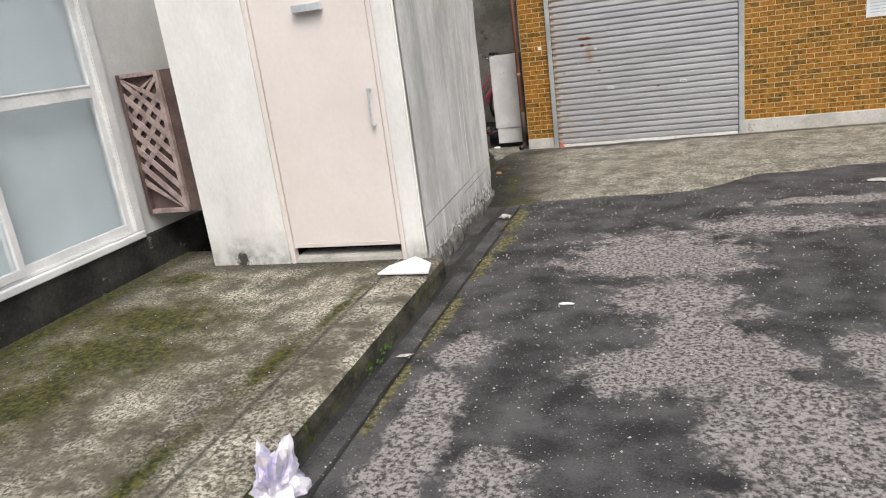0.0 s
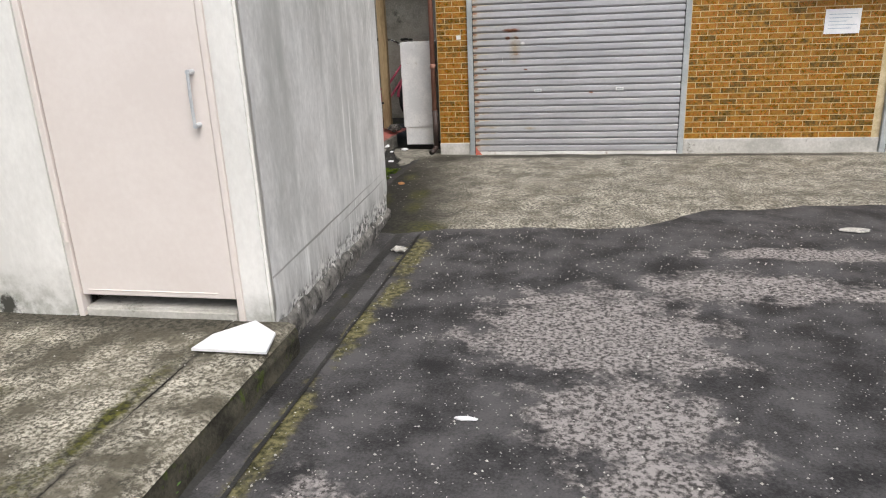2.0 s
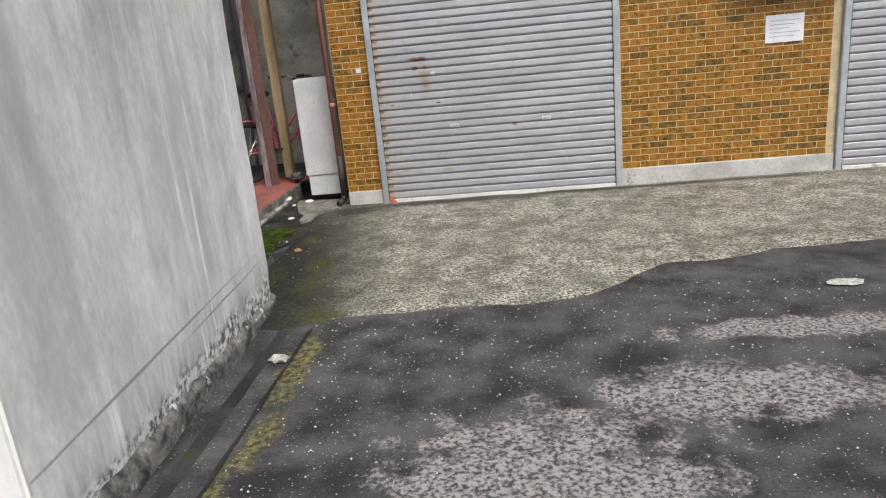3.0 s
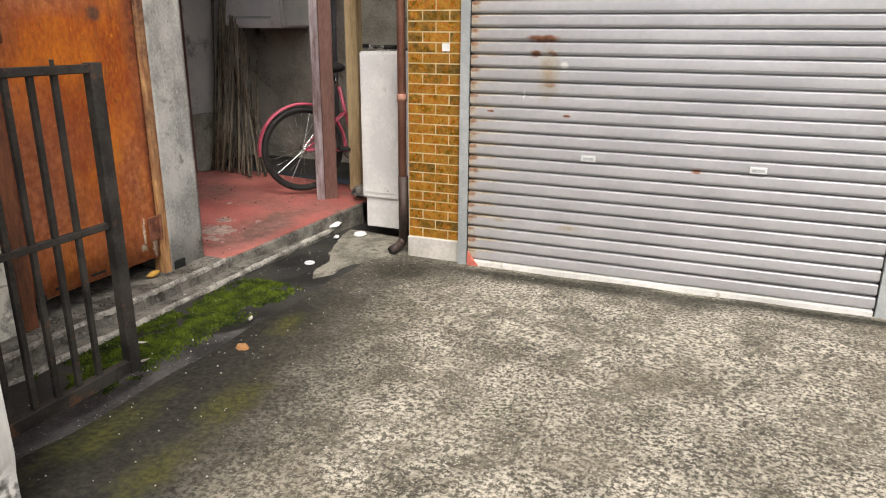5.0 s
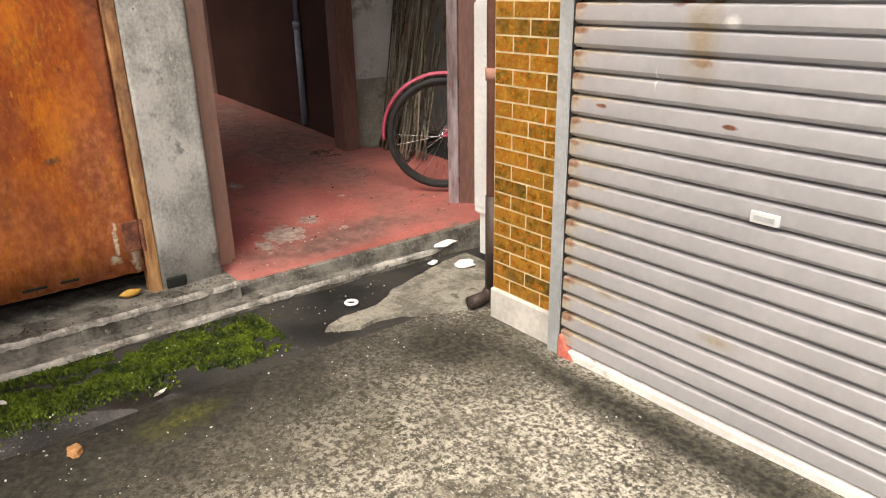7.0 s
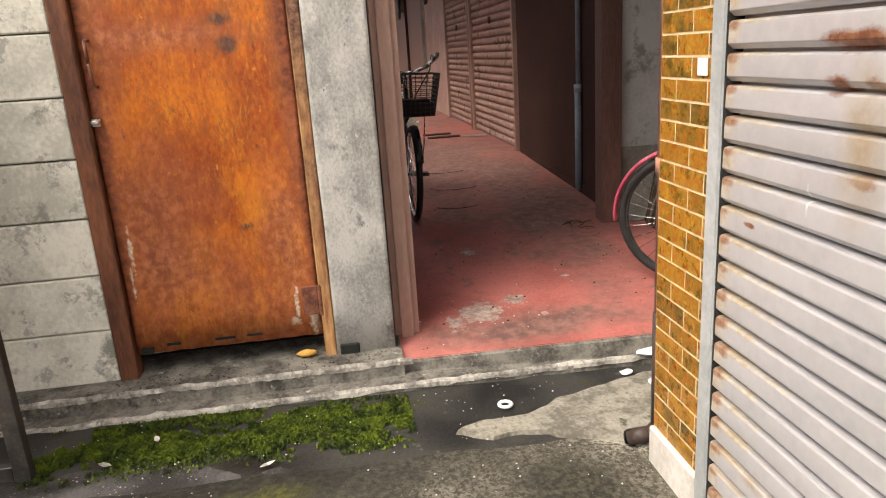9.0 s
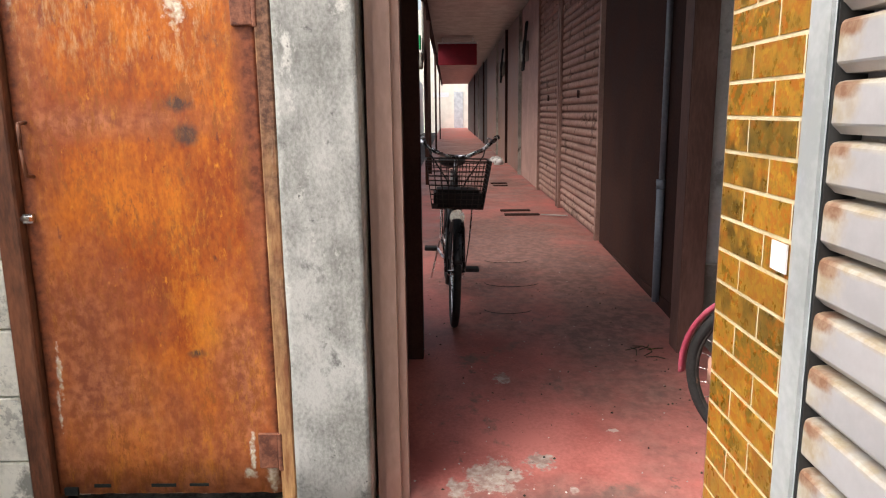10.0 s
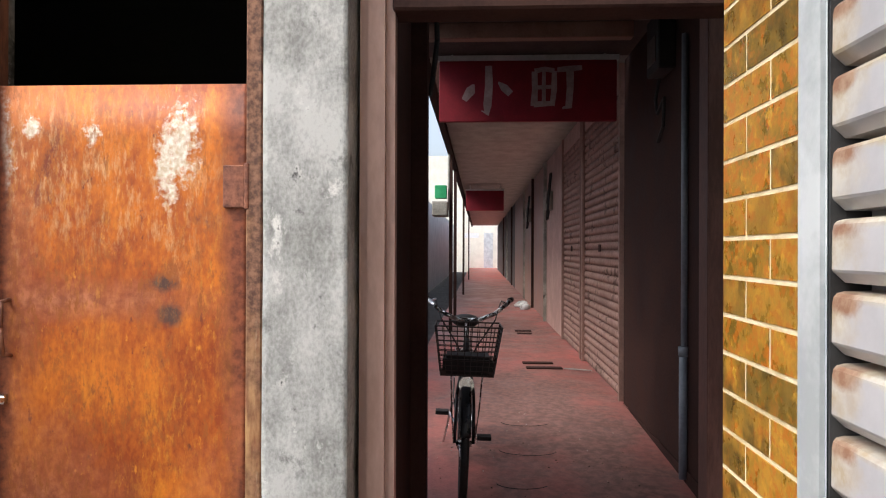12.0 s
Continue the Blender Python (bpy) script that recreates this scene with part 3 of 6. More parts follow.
def part(name, bm, mat, parent, label="", smooth=False):
    """Links a bmesh, in world places, as one mesh under a thing or a part."""
    bmesh.ops.translate(bm, verts=bm.verts, vec=-base_of(parent))
    ob = new(name, mesh_of(name, bm, mat, smooth))
    ob.parent = parent
    return tagged(ob, label)


def thing(name, at, label, category, group="", kind=""):
    ob = new(name)
    ob.location = at
    ob.matrix_basis = Matrix.Translation(at)
    ob.empty_display_size = 0.1
    return tagged(ob, label, category, group, kind)


def solid(name, bm, mat, at, label, category="", group="", kind="", smooth=False):
    """A thing that is one mesh."""
    bmesh.ops.translate(bm, verts=bm.verts, vec=-Vector(at))
    ob = new(name, mesh_of(name, bm, mat, smooth))
    ob.matrix_basis = Matrix.Translation(at)
    return tagged(ob, label, category, group, kind)


def piece(name, me, parent, at, turn=None):
    ob = new(name, me)
    ob.parent = parent
    ob.matrix_basis = Matrix.Translation(Vector(at) - base_of(parent)) @ (turn or Matrix())
    return ob


def B():
    return bmesh.new()


def sheet(bm, x0, x1, y0, y1, nx, ny, f):
    g = [[bm.verts.new((x0 + (x1 - x0) * i / nx, y0 + (y1 - y0) * j / ny, f(x0 + (x1 - x0) * i / nx, y0 + (y1 - y0) * j / ny))) for j in range(ny + 1)] for i in range(nx + 1)]
    for i in range(nx):
        for j in range(ny):
            bm.faces.new((g[i][j], g[i + 1][j], g[i + 1][j + 1], g[i][j + 1]))


def wall(name, x0, x1, y0, y1, z0, z1, mat, label, holes=(), kind="structure"):
    bm = B()
    block(bm, x0, x1, y0, y1, z0, z1)
    return solid(name, bm, mat, ((x0 + x1) / 2, (y0 + y1) / 2, z0), label, "wall", kind=kind)


# ---- ground ----
bm = B()
R = 400
g = lambda x, y: ground_z(x, min(max(y, -12), 11))
xs = [-R, -60, -12, -4.6, -3.2, -2.6, -2.0, -1.2, -0.4, 0.4, 1.2, 2.0, 3.0, 5, 9, 60, R]
ys = [-R, -60, -12, -4, 0, 1, 2, 3, 4, 5, 6, 7, 8, 9, 10, 11, 60, R]
vv = [[bm.verts.new((x, y, g(x, y) + (0.012 * noise.noise((x, y, 0)) if -4 < x < 4 and 0 < y < 8.5 else 0) - (0.02 if y > 8.9 or x < -2.9 else 0))) for y in ys] for x in xs]
for i in range(len(xs) - 1):
    for j in range(len(ys) - 1):
        bm.faces.new((vv[i][j], vv[i + 1][j], vv[i + 1][j + 1], vv[i][j + 1]))
solid("ground", bm, asphalt, (0, 0, 0), "dark patched asphalt yard with worn pale areas", "ground", kind="structure", smooth=True)

# concrete apron before the shutters, with a ragged front edge
bm = B()
nx, ny = 90, 24
def apron_front(x):
    return float(np.interp(x, (-3.1, -2.0, -1.7, -0.3, 0.3, 1.5, 6.0), (6.2, 6.2, 6.34, 6.42, 6.95, 7.2, 7.35))) + 0.09 * noise.noise((x * 2.3, 1, 0)) + 0.04 * noise.noise((x * 9, 5, 0))
cols = []
for i in range(nx + 1):
    x = -2.56 + (6.2 + 2.56) * i / nx
    y0 = apron_front(x)
    col = []
    for j in range(ny + 1):
        y = y0 + (9.62 - y0) * j / ny
        col.append(bm.verts.new((x + (0.05 * noise.noise((y * 3, 8, 0)) if i == 0 else 0), y, (-0.012 if i == 0 else 0) + ground_z(x, y) + min(0.006 + 0.02 * j, 0.014) + (0.006 * noise.noise((x * 3, y * 3, 2)) if j else -0.012))))
    cols.append(col)
for i in range(nx):
    for j in range(ny):
        bm.faces.new((cols[i][j], cols[i + 1][j], cols[i + 1][j + 1], cols[i][j + 1]))
solid("concrete_apron", bm, apron_mat, (0, 8, -0.08), "weathered pitted concrete apron before the shutters", "pavement", kind="structure", smooth=True)

# raised slab beside the yard
bm = B()
SLAB = 0.135
sheet(bm, -4.42, -2.36, -4.0, 4.6, 30, 60, lambda x, y: SLAB - 0.006 + 0.008 * noise.noise((x * 2, y * 2, 7)))
solid("concrete_slab", bm, slab_mat, (-3.2, 0, 0), "mossy pitted concrete slab with a joint line", "pavement", kind="structure", smooth=True)
bm = B()
sheet(bm, -2.35, -2.037, -4.0, 4.2, 8, 80, lambda x, y: SLAB + 0.006 * noise.noise((x * 4, y * 4, 7)) - (0.014 if x > -2.05 else 0))
solid("slab_edge", bm, slab_mat, (-2.2, 0, 0), "pale worn concrete edge strip of the slab", "pavement", kind="structure", smooth=True)
bm = B()
sheet(bm, -0.5, 0.5, -4.0, 4.19, 6, 90, lambda x, y: 0)
for v in bm.verts:
    h = v.co.x + 0.5
    y = v.co.y
    v.co = Vector((-2.037 + 0.02 * noise.noise((h * 3, y * 5, 3)) - 0.01 * h + (0.012 if h < 0.9 else 0), y, -0.05 + (SLAB - 0.012 + 0.05) * h))
solid("kerb", bm, kerb_mat, (-2.07, 0, 0), "dark mossy kerb face below the slab", "kerb", kind="structure", smooth=True)
bm = B()
sheet(bm, -2.06, -1.865, -4.0, 6.2, 5, 90, lambda x, y: ground_z(x, y) + 0.008 - (0.012 if -2.02 < x < -1.89 else 0) + 0.004 * noise.noise((x * 9, y * 4, 0)))
solid("gutter", bm, gutter_mat, (-2, 0, 0), "dark shallow concrete gutter along the kerb", "gutter", kind="structure", smooth=True)

# ---- pale store with a cream door ----
X0, X1, Y0, Y1, TOP = -3.865, -2.13, 4.2, 6.62, 2.45
store = thing("storage_shed", (-3.0, 4.2, 0.1), "white plastered storage hut with a stained side wall", "shed")
DX0, DX1, DZ0, DZ1 = -3.172, -2.32, 0.242, 2.12
bm = B()
block(bm, X0, DX0 - 0.02, Y0, Y0 + 0.12, 0.1, TOP)
block(bm, DX1 + 0.025, X1 - 0.02, Y0, Y0 + 0.12, 0.09, TOP)
block(bm, DX0 - 0.02, DX1 + 0.025, Y0, Y0 + 0.12, DZ1 + 0.03, TOP)
part("front_wall", bevelled(bm, 0.012, 2), plaster, store, "white plaster, grey and mossy at the foot")
bm = B()
sheet(bm, Y0, Y1, 0.02, TOP, 40, 40, lambda y, z: 0)
for v in bm.verts:
    y, z = v.co.x, v.co.y
    v.co = Vector((X1 + 0.006 * noise.noise((y * 3, z * 3, 0)) - (0.01 if z < 0.14 + 0.05 * noise.noise((y * 4, 0, 0)) else 0), y, z))
bm2 = B()
block(bm2, X1 - 0.14, X1 - 0.025, Y0 + 0.12, Y1, -0.03, TOP)
part("side_wall", bm2, plaster, store)
part("side_render", bm, plaster_side, store, "grey streaked plaster with white runs", True)
bm = B()
block(bm, X0, X0 + 0.12, Y0 + 0.12, Y1, 0, TOP)
block(bm, X0, X1 - 0.03, Y1 - 0.12, Y1, -0.1, TOP)
part("rear_wall", bm, plaster, store)
bm = B()
block(bm, X0 - 0.08, X1 + 0.08, Y0 - 0.08, Y1 + 0.08, TOP, TOP + 0.1)
part("roof", bevelled(bm, 0.01), base_mat, store)
bm = B()
sheet(bm, Y0 - 0.01, Y1 + 0.01, 0, 1, 70, 6, lambda y, z: 0)
for v in bm.verts:
    y, h = v.co.x, v.co.y
    top = float(np.interp(y, (Y0, Y1), (0.13, 0.04))) + 0.035 * noise.noise((y * 5, 2, 0)) + 0.02 * noise.noise((y * 16, 4, 0))
    v.co = Vector((X1 + 0.016 + 0.012 * noise.noise((y * 8, h * 3, 1)) - 0.022 * (h > 0.95), y, -0.06 + (top + 0.06) * h))
part("plinth", bm, plinth_mat, store, "broken rough render along the foot", True)
bm = B()
block(bm, DX0 - 0.02, DX0 + 0.012, Y0 - 0.004, Y0 + 0.06, 0.12, DZ1 + 0.03)
block(bm, DX1 - 0.005, DX1 + 0.025, Y0 - 0.004, Y0 + 0.06, 0.1, DZ1 + 0.03)
block(bm, DX0 - 0.02, DX1 + 0.025, Y0 - 0.004, Y0 + 0.06, DZ1, DZ1 + 0.03)
part("door_frame", bevelled(bm, 0.003), cream, store)
bm = B()
block(bm, DX0 + 0.018, DX1 - 0.012, Y0 + 0.006, Y0 + 0.045, DZ0, DZ1)
block(bm, DX0 + 0.05, DX1 - 0.1, Y0 + 0.002, Y0 + 0.012, DZ0 + 0.025, DZ0 + 0.031)
sdoor = part("door", bevelled(bm, 0.003), cream, store, "cream steel door, shut, raised off the floor")
# black strip filling the hinge slit, in place of its shade
bm = B()
block(bm, DX0 + 0.004, DX0 + 0.016, Y0 + 0.02, Y0 + 0.05, DZ0, DZ1)
part("gap", bm, shade_black, sdoor, "dark strip for the shade in the hinge gap")
bm = B()
for z in (1.075, 1.303):
    rod(bm, (-2.385, Y0 + 0.01, z), (-2.385, Y0 - 0.035, z), 0.012)
tube(bm, [(-2.385, Y0 - 0.035, 1.075), (-2.385, Y0 - 0.04, 1.19), (-2.385, Y0 - 0.035, 1.303)], 0.007)
part("handle", bm, frame_grey, sdoor, "slim pale bar handle")
for z in (0.52, 1.82):
    bm = B()
    rod(bm, (DX0 + 0.002, Y0 - 0.006, z), (DX0 + 0.002, Y0 - 0.006, z + 0.1), 0.011)
    part("hinge", bm, cream, sdoor)
bm = B()
block(bm, -2.82, -2.62, Y0 - 0.05, Y0, 1.83, 1.88)
part("door_closer", bevelled(bm, 0.005), frame_grey, sdoor, "grey closer box")
bm = B()
block(bm, DX0 + 0.012, DX1 - 0.005, Y0 + 0.004, Y0 + 0.2, 0.09, 0.178)
part("threshold", bevelled(bm, 0.014, 2), base_mat, store, "low worn concrete threshold")
# near-black backing added so the gap below the door stays dark
bm = B()
block(bm, X0 + 0.1, X1 - 0.1, Y0 + 0.9, Y0 + 0.95, 0.1, TOP)
part("inner_wall", bm, shade_black, store)

for ob in store.children:
    for v in ob.data.vertices:
        back = v.co.y + base_of(store).y - 4.3
        if back > 0:
            v.co.x -= 0.041 * back

# ---- white house with large windows ----
WX = -4.41
house = thing("white_house", (WX, 2, 0.1), "white house with large frosted sliding windows", "house")
bm = B()
block(bm, WX - 0.16, WX + 0.02, -4.0, 5.6, 0.0, 0.40)
part("plinth", bevelled(bm, 0.01), black_wall, house, "sooty black rendered plinth")
bm = B()
block(bm, WX - 0.16, WX - 0.012, 4.175, 5.6, 0.4, 4.0)
block(bm, WX - 0.16, WX - 0.012, -4.0, 4.175, 2.62, 4.0)
block(bm, WX - 0.16, WX - 0.012, -4.0, -3.0, 0.4, 2.62)
part("wall", bm, white_wall, house)
win = thing("window_1", (WX, 2, 0.42), "large pale framed sliding window, shut", "window", kind="structure")
bm = B()
block(bm, WX - 0.12, WX + 0.05, -3.0, 4.15, 0.40, 0.452)
part("window_sill", bevelled(bm, 0.006), white_paint, win)
bm = B()
block(bm, WX - 0.1, WX + 0.03, 4.08, 4.175, 0.452, 2.62)
block(bm, WX - 0.1, WX + 0.03, -3.0, 4.08, 2.54, 2.62)
block(bm, WX - 0.1, WX + 0.02, -3.0, 4.08, 0.452, 0.475)
part("window_frame", bevelled(bm, 0.008, 2), white_paint, win)
for k, (a, b, dx) in enumerate(((3.02, 4.08, -0.02), (1.85, 3.08, 0.012), (0.7, 1.9, -0.02), (-0.5, 0.75, 0.012))):
    bm = B()
    x = WX + dx
    for u, v in ((a, a + 0.05), (b - 0.05, b)):
        block(bm, x - 0.015, x + 0.015, u, v, 0.475, 2.54)
    for u, v in ((0.475, 0.53), (1.47, 1.555), (2.48, 2.54)):
        block(bm, x - 0.015, x + 0.015, a + 0.05, b - 0.05, u, v)
    block(bm, x - 0.02, x + 0.022, a + 0.05, b - 0.05, 1.548, 1.562)
    sash = part("sash", bevelled(bm, 0.003), white_paint, win)
    for u, v in ((0.53, 1.47), (1.562, 2.48)):
        bm = B()
        block(bm, x - 0.004, x + 0.003, a + 0.048, b - 0.048, u - 0.002, v + 0.002)
        pn = part("pane", bm, glass, sash, "frosted glass")
        pn.visible_shadow = False
bm = B()
sheet(bm, -3.0, 4.13, 0.43, 2.6, 160, 1, lambda y, z: 0)
for v in bm.verts:
    y, z = v.co.x, v.co.y
    v.co = Vector((WX - 0.11 + 0.006 * math.sin(y * 19), y, z))
part("curtain", bm, curtain_mat, win, "pale grey curtain behind the glass", True)

# lattice panel in the gap
lat = thing("lattice_panel", (-4.2, 4.3, 0.545), "weathered brown timber lattice panel in a frame", "lattice")
LX0, LX1, LZ0, LZ1, LY = -4.395, -4.03, 0.545, 1.6, 4.3
bm = B()
block(bm, LX0, LX1 + 0.1, LY + 0.012, LY + 0.02, LZ0, LZ1)
part("backing", bm, lattice_back, lat)
for nm, q in (("frame_bar", (LX0, LX0 + 0.035, LZ0, LZ1)), ("frame_bar", (LX1 - 0.035, LX1, LZ0, LZ1)), ("frame_bar", (LX0 + 0.035, LX1 - 0.035, LZ1 - 0.03, LZ1)), ("frame_bar", (LX0 + 0.035, LX1 - 0.035, LZ0, LZ0 + 0.035))):
    bm = B()
    block(bm, q[0], q[1], LY - 0.028, LY + 0.012, q[2], q[3])
    part(nm, bevelled(bm, 0.003), lattice_back if q[1] - q[0] < 0.05 and q[0] < -4.2 else lattice_mat, lat)
def lattice_slat(zc, sign, y):
    bm = B()
    w, x0, x1 = 0.029, LX0 + 0.035, LX1 - 0.035
    for dx in ((x0, x1),):
        za, zb = zc - sign * 0.15, zc + sign * 0.15
        vs = []
        for yy in (y, y + 0.01):
            for (x, z) in ((x0, za - w), (x1, zb - w), (x1, zb + w), (x0, za + w)):
                z = min(max(z, LZ0 + 0.036), LZ1 - 0.031)
                vs.append(bm.verts.new((x, yy, z)))
        for f in ((0, 1, 2, 3), (7, 6, 5, 4), (0, 4, 5, 1), (1, 5, 6, 2), (2, 6, 7, 3), (3, 7, 4, 0)):
            bm.faces.new([vs[i] for i in f])
    part("slat", bm, lattice_mat, lat)
for i in range(8):
    lattice_slat(0.645 + 0.128 * i, -1, LY - 0.024)
for i in range(5):
    lattice_slat(1.03 + 0.128 * i, 1, LY - 0.012)
wall("wall_gap", -4.4, -3.83, 5.6, 5.7, 0, 2.4, grey_wall, "plain grey wall closing the gap")

# ---- shutter building ----
FY = 9.545
SLAT = 0.0745
TC, TW, JT = 0.0613, 0.1743, 0.0075
def tile_mesh(w):
    bm = B()
    block(bm, 0, w, -0.0014, 0.001, 0, TC - JT)
    return mesh_of("tile", bm, tile_mat)
PILLAR_ROWS = (((0.002, 0.094), (0.1015, 0.2685), (0.276, 0.352)), ((0.002, 0.181), (0.1885, 0.352)))
TILES = {w: tile_mesh(w) for w in sorted({round(b - a, 4) for r in PILLAR_ROWS for a, b in r} | {round(TW - JT, 4), round(TW / 2 - JT, 4)})}
def footing(x0, x1, z1, name):
    bm = B()
    block(bm, x0, x1, FY - 0.016, FY + 0.2, -0.14, z1)
    return bm
H = 5.5
bm = B()
block(bm, -2.34, -1.985, FY + 0.0, FY + 0.25, 0.058, H)
pillar_n = solid("wall_north_pillar", bm, mortar, (-2.16, FY, 0.05), "narrow wall strip of glazed amber brick tiles", "wall", kind="structure")
part("footing", bevelled(footing(-2.345, -1.985, 0.058, ""), 0.006), base_mat, pillar_n, "grey concrete footing")
bm = B()
block(bm, 0.425, 2.425, FY + 0.0, FY + 0.25, 0.085, H)
wall_n = solid("wall_north", bm, mortar, (1.4, FY, 0.085), "wall of glazed amber and brown brick tiles", "wall", kind="structure")
part("footing", bevelled(footing(0.425, 2.425, 0.085, ""), 0.006), base_mat, wall_n, "pale concrete footing")
bm = B()
block(bm, -2.34, -2.1, FY + 0.25, 14, -0.1, H)
solid("wall_side", bm, grey_wall, (-2.2, 11, -0.1), "grey rendered side wall in the gap", "wall", kind="structure")
# unseen backing, near-black to keep the space behind the shutters in shade
bm = B()
block(bm, -2.34, 8, FY + 0.25, FY + 6, H, H + 0.2)
block(bm, -2.1, 8, FY + 0.6, FY + 0.7, -0.1, H)
solid("wall_inner", bm, shade_black, (2, 10.5, -0.1), "unseen near-black wall and roof added behind the shutters", "wall", kind="structure")

def shutter(name, x0, x1, ztop, label, n_handles=True):
    th = thing(name, ((x0 + x1) / 2, FY, -0.09), label, "roller shutter")
    me = None
    prof = [(0.024, 0.0), (0.024, 0.0042), (-0.003, 0.0048), (-0.0145, 0.0155), (-0.0162, 0.0185), (-0.0158, 0.0575), (-0.0145, 0.0645), (-0.011, 0.0685), (-0.003, 0.0705), (0.024, 0.0712), (0.024, SLAT)]
    bm = B()
    rows = [[bm.verts.new((x, y, z)) for y, z in prof] for x in (x0 - 0.045, x1 + 0.045)]
    for k in range(len(prof) - 1):
        bm.faces.new((rows[0][k], rows[1][k], rows[1][k + 1], rows[0][k + 1]))
    me = mesh_of("slat", bm, slat_mat, True)
    me.set_sharp_from_angle(angle=radians(14))
    z = -0.043
    while z < ztop:
        piece("slat", me, th, (0, FY - 0.018, z))
        z += SLAT
    bm = B()
    block(bm, x0 + 0.005, x1 - 0.005, FY - 0.045, FY + 0.0, -0.093, -0.043)
    part("bottom_bar", bevelled(bm, 0.004), sill_mat, th, "white bottom bar")
    bm = B()
    block(bm, x0 - 0.02, x1 + 0.02, FY - 0.075, FY + 0.05, -0.13, -0.083)
    part("sill", bevelled(bm, 0.008, 2), sill_mat, th, "chipped white sill strip")
    for a, b in ((x0 - 0.063, x0), (x1, x1 + 0.063)):
        bm = B()
        block(bm, a, b, FY - 0.042, FY + 0.06, -0.11, ztop)
        rail = part("guide_rail", bevelled(bm, 0.006, 2), jamb_mat, th, "grey steel guide rail")
        # thin dark strip added as the shadow gap between rail and slats
        bm = B()
        sx = x0 if a < x0 else x1
        block(bm, sx - 0.003, sx + 0.003, FY - 0.036, FY + 0.01, -0.1, ztop)
        part("slot_lining", bm, rubber, rail, "dark strip for the shade in the rail slot")
    bm = B()
    block(bm, x0 - 0.065, x1 + 0.065, FY - 0.12, FY + 0.2, ztop, ztop + 0.4)
    part("hood", bevelled(bm, 0.01), jamb_mat, th)
    bm = B()
    block(bm, x0 - 0.065, x1 + 0.065, FY + 0.002, FY + 0.2, ztop + 0.4, H)
    part("upper_wall", bm, mortar, th)
    if n_handles:
        for x in (-1.19, -0.29):
            bm = B()
            block(bm, x - 0.042, x + 0.042, FY - 0.042, FY - 0.03, 0.638, 0.672)
            hd = part("handle", bevelled(bm, 0.002), white_paint, th, "white pull plate")
            bm = B()
            block(bm, x - 0.03, x + 0.03, FY - 0.0445, FY - 0.0425, 0.648, 0.662)
            part("slot", bm, jamb_mat, hd)
    return th
sh1 = shutter("roller_shutter", -1.92, 0.36, 2.55, "grey ribbed steel roller shutter, shut, with rust marks")
shutter("roller_shutter", 2.49, 4.9, 2.55, "grey ribbed steel roller shutter, shut, beside the tiled wall", False)
bm = B()
block(bm, 4.965, 8, FY + 0.002, FY + 0.25, -0.1, H)
solid("wall_north_end", bm, mortar, (6, FY, -0.1), "plain tiled wall end", "wall", kind="structure")

# paper notice and orange sign
note = thing("paper_notice", (1.91, FY, 1.16), "white paper notice taped to the tiles", "notice")
bm = B()
block(bm, 1.745, 2.085, FY - 0.012, FY - 0.009, 1.16, 1.405)
part("sheet", bm, paper_mat, note)
for k in range(5):
    bm = B()
    block(bm, 1.78, 2.05 - 0.05 * (k % 3), FY - 0.014, FY - 0.0125, 1.35 - 0.035 * k, 1.357 - 0.035 * k)
    part("print_line", bm, ink, note)
osign = thing("sign_box", (1.97, FY, 1.65), "orange sign box with a white rim, above the notice", "sign")
bm = B()
block(bm, 1.5, 2.44, FY - 0.2, FY - 0.0075, 1.65, 2.25)
part("case", bevelled(bm, 0.006), white_paint, osign)
bm = B()
block(bm, 1.53, 2.41, FY - 0.206, FY - 0.2, 1.675, 2.22)
part("face", bm, orange_sign, osign, "plain orange face")

# drainpipe
dp = thing("drainpipe", (-2.41, 9.6, -0.06), "brown drainpipe with a dark lower end and shoe", "drainpipe")
bm = B()
rod(bm, (-2.41, 9.6, 0.42), (-2.41, 9.6, H), 0.027, seg=14)
part("upper_pipe", bm, pipe_top, dp, "salmon-brown", True)
bm = B()
rod(bm, (-2.405, 9.6, 0.0), (-2.405, 9.6, 0.44), 0.034, seg=14)
part("lower_pipe", bm, pipe_low, dp, "dark stained", True)
bm = B()
rod(bm, (-2.41, 9.6, 0.92), (-2.41, 9.6, 0.97), 0.033, seg=14)
part("joint", bm, pipe_top, dp, "", True)
bm = B()
tube(bm, [(-2.405, 9.6, 0.02), (-2.42, 9.575, -0.025), (-2.455, 9.5, -0.05)], 0.03, 12)
part("shoe", bm, pipe_low, dp, "", True)
# near-black disc over the pipe's end, for the shade within
bm = B()
rod(bm, (-2.457, 9.4965, -0.0508), (-2.459, 9.4935, -0.0518), 0.025, seg=14)
part("mouth", bm, shade_black, dp, "dark disc for the shade inside the open mouth")

# white utility cabinet
cab = thing("utility_cabinet", (-2.66, 10.05, 0.08), "white metal utility cabinet on a low base", "cabinet")
bm = B()
block(bm, -2.865, -2.45, 9.89, 10.22, 0.2, 1.215)
part("body", bevelled(bm, 0.008, 2), white_paint, cab)
bm = B()
block(bm, -2.845, -2.47, 9.91, 10.2, -0.02, 0.2)
part("base", bevelled(bm, 0.004), white_paint, cab)
bm = B()
block(bm, -2.855, -2.46, 9.884, 9.89, 0.24, 1.2)
cdoor = part("door", bevelled(bm, 0.002), white_paint, cab)
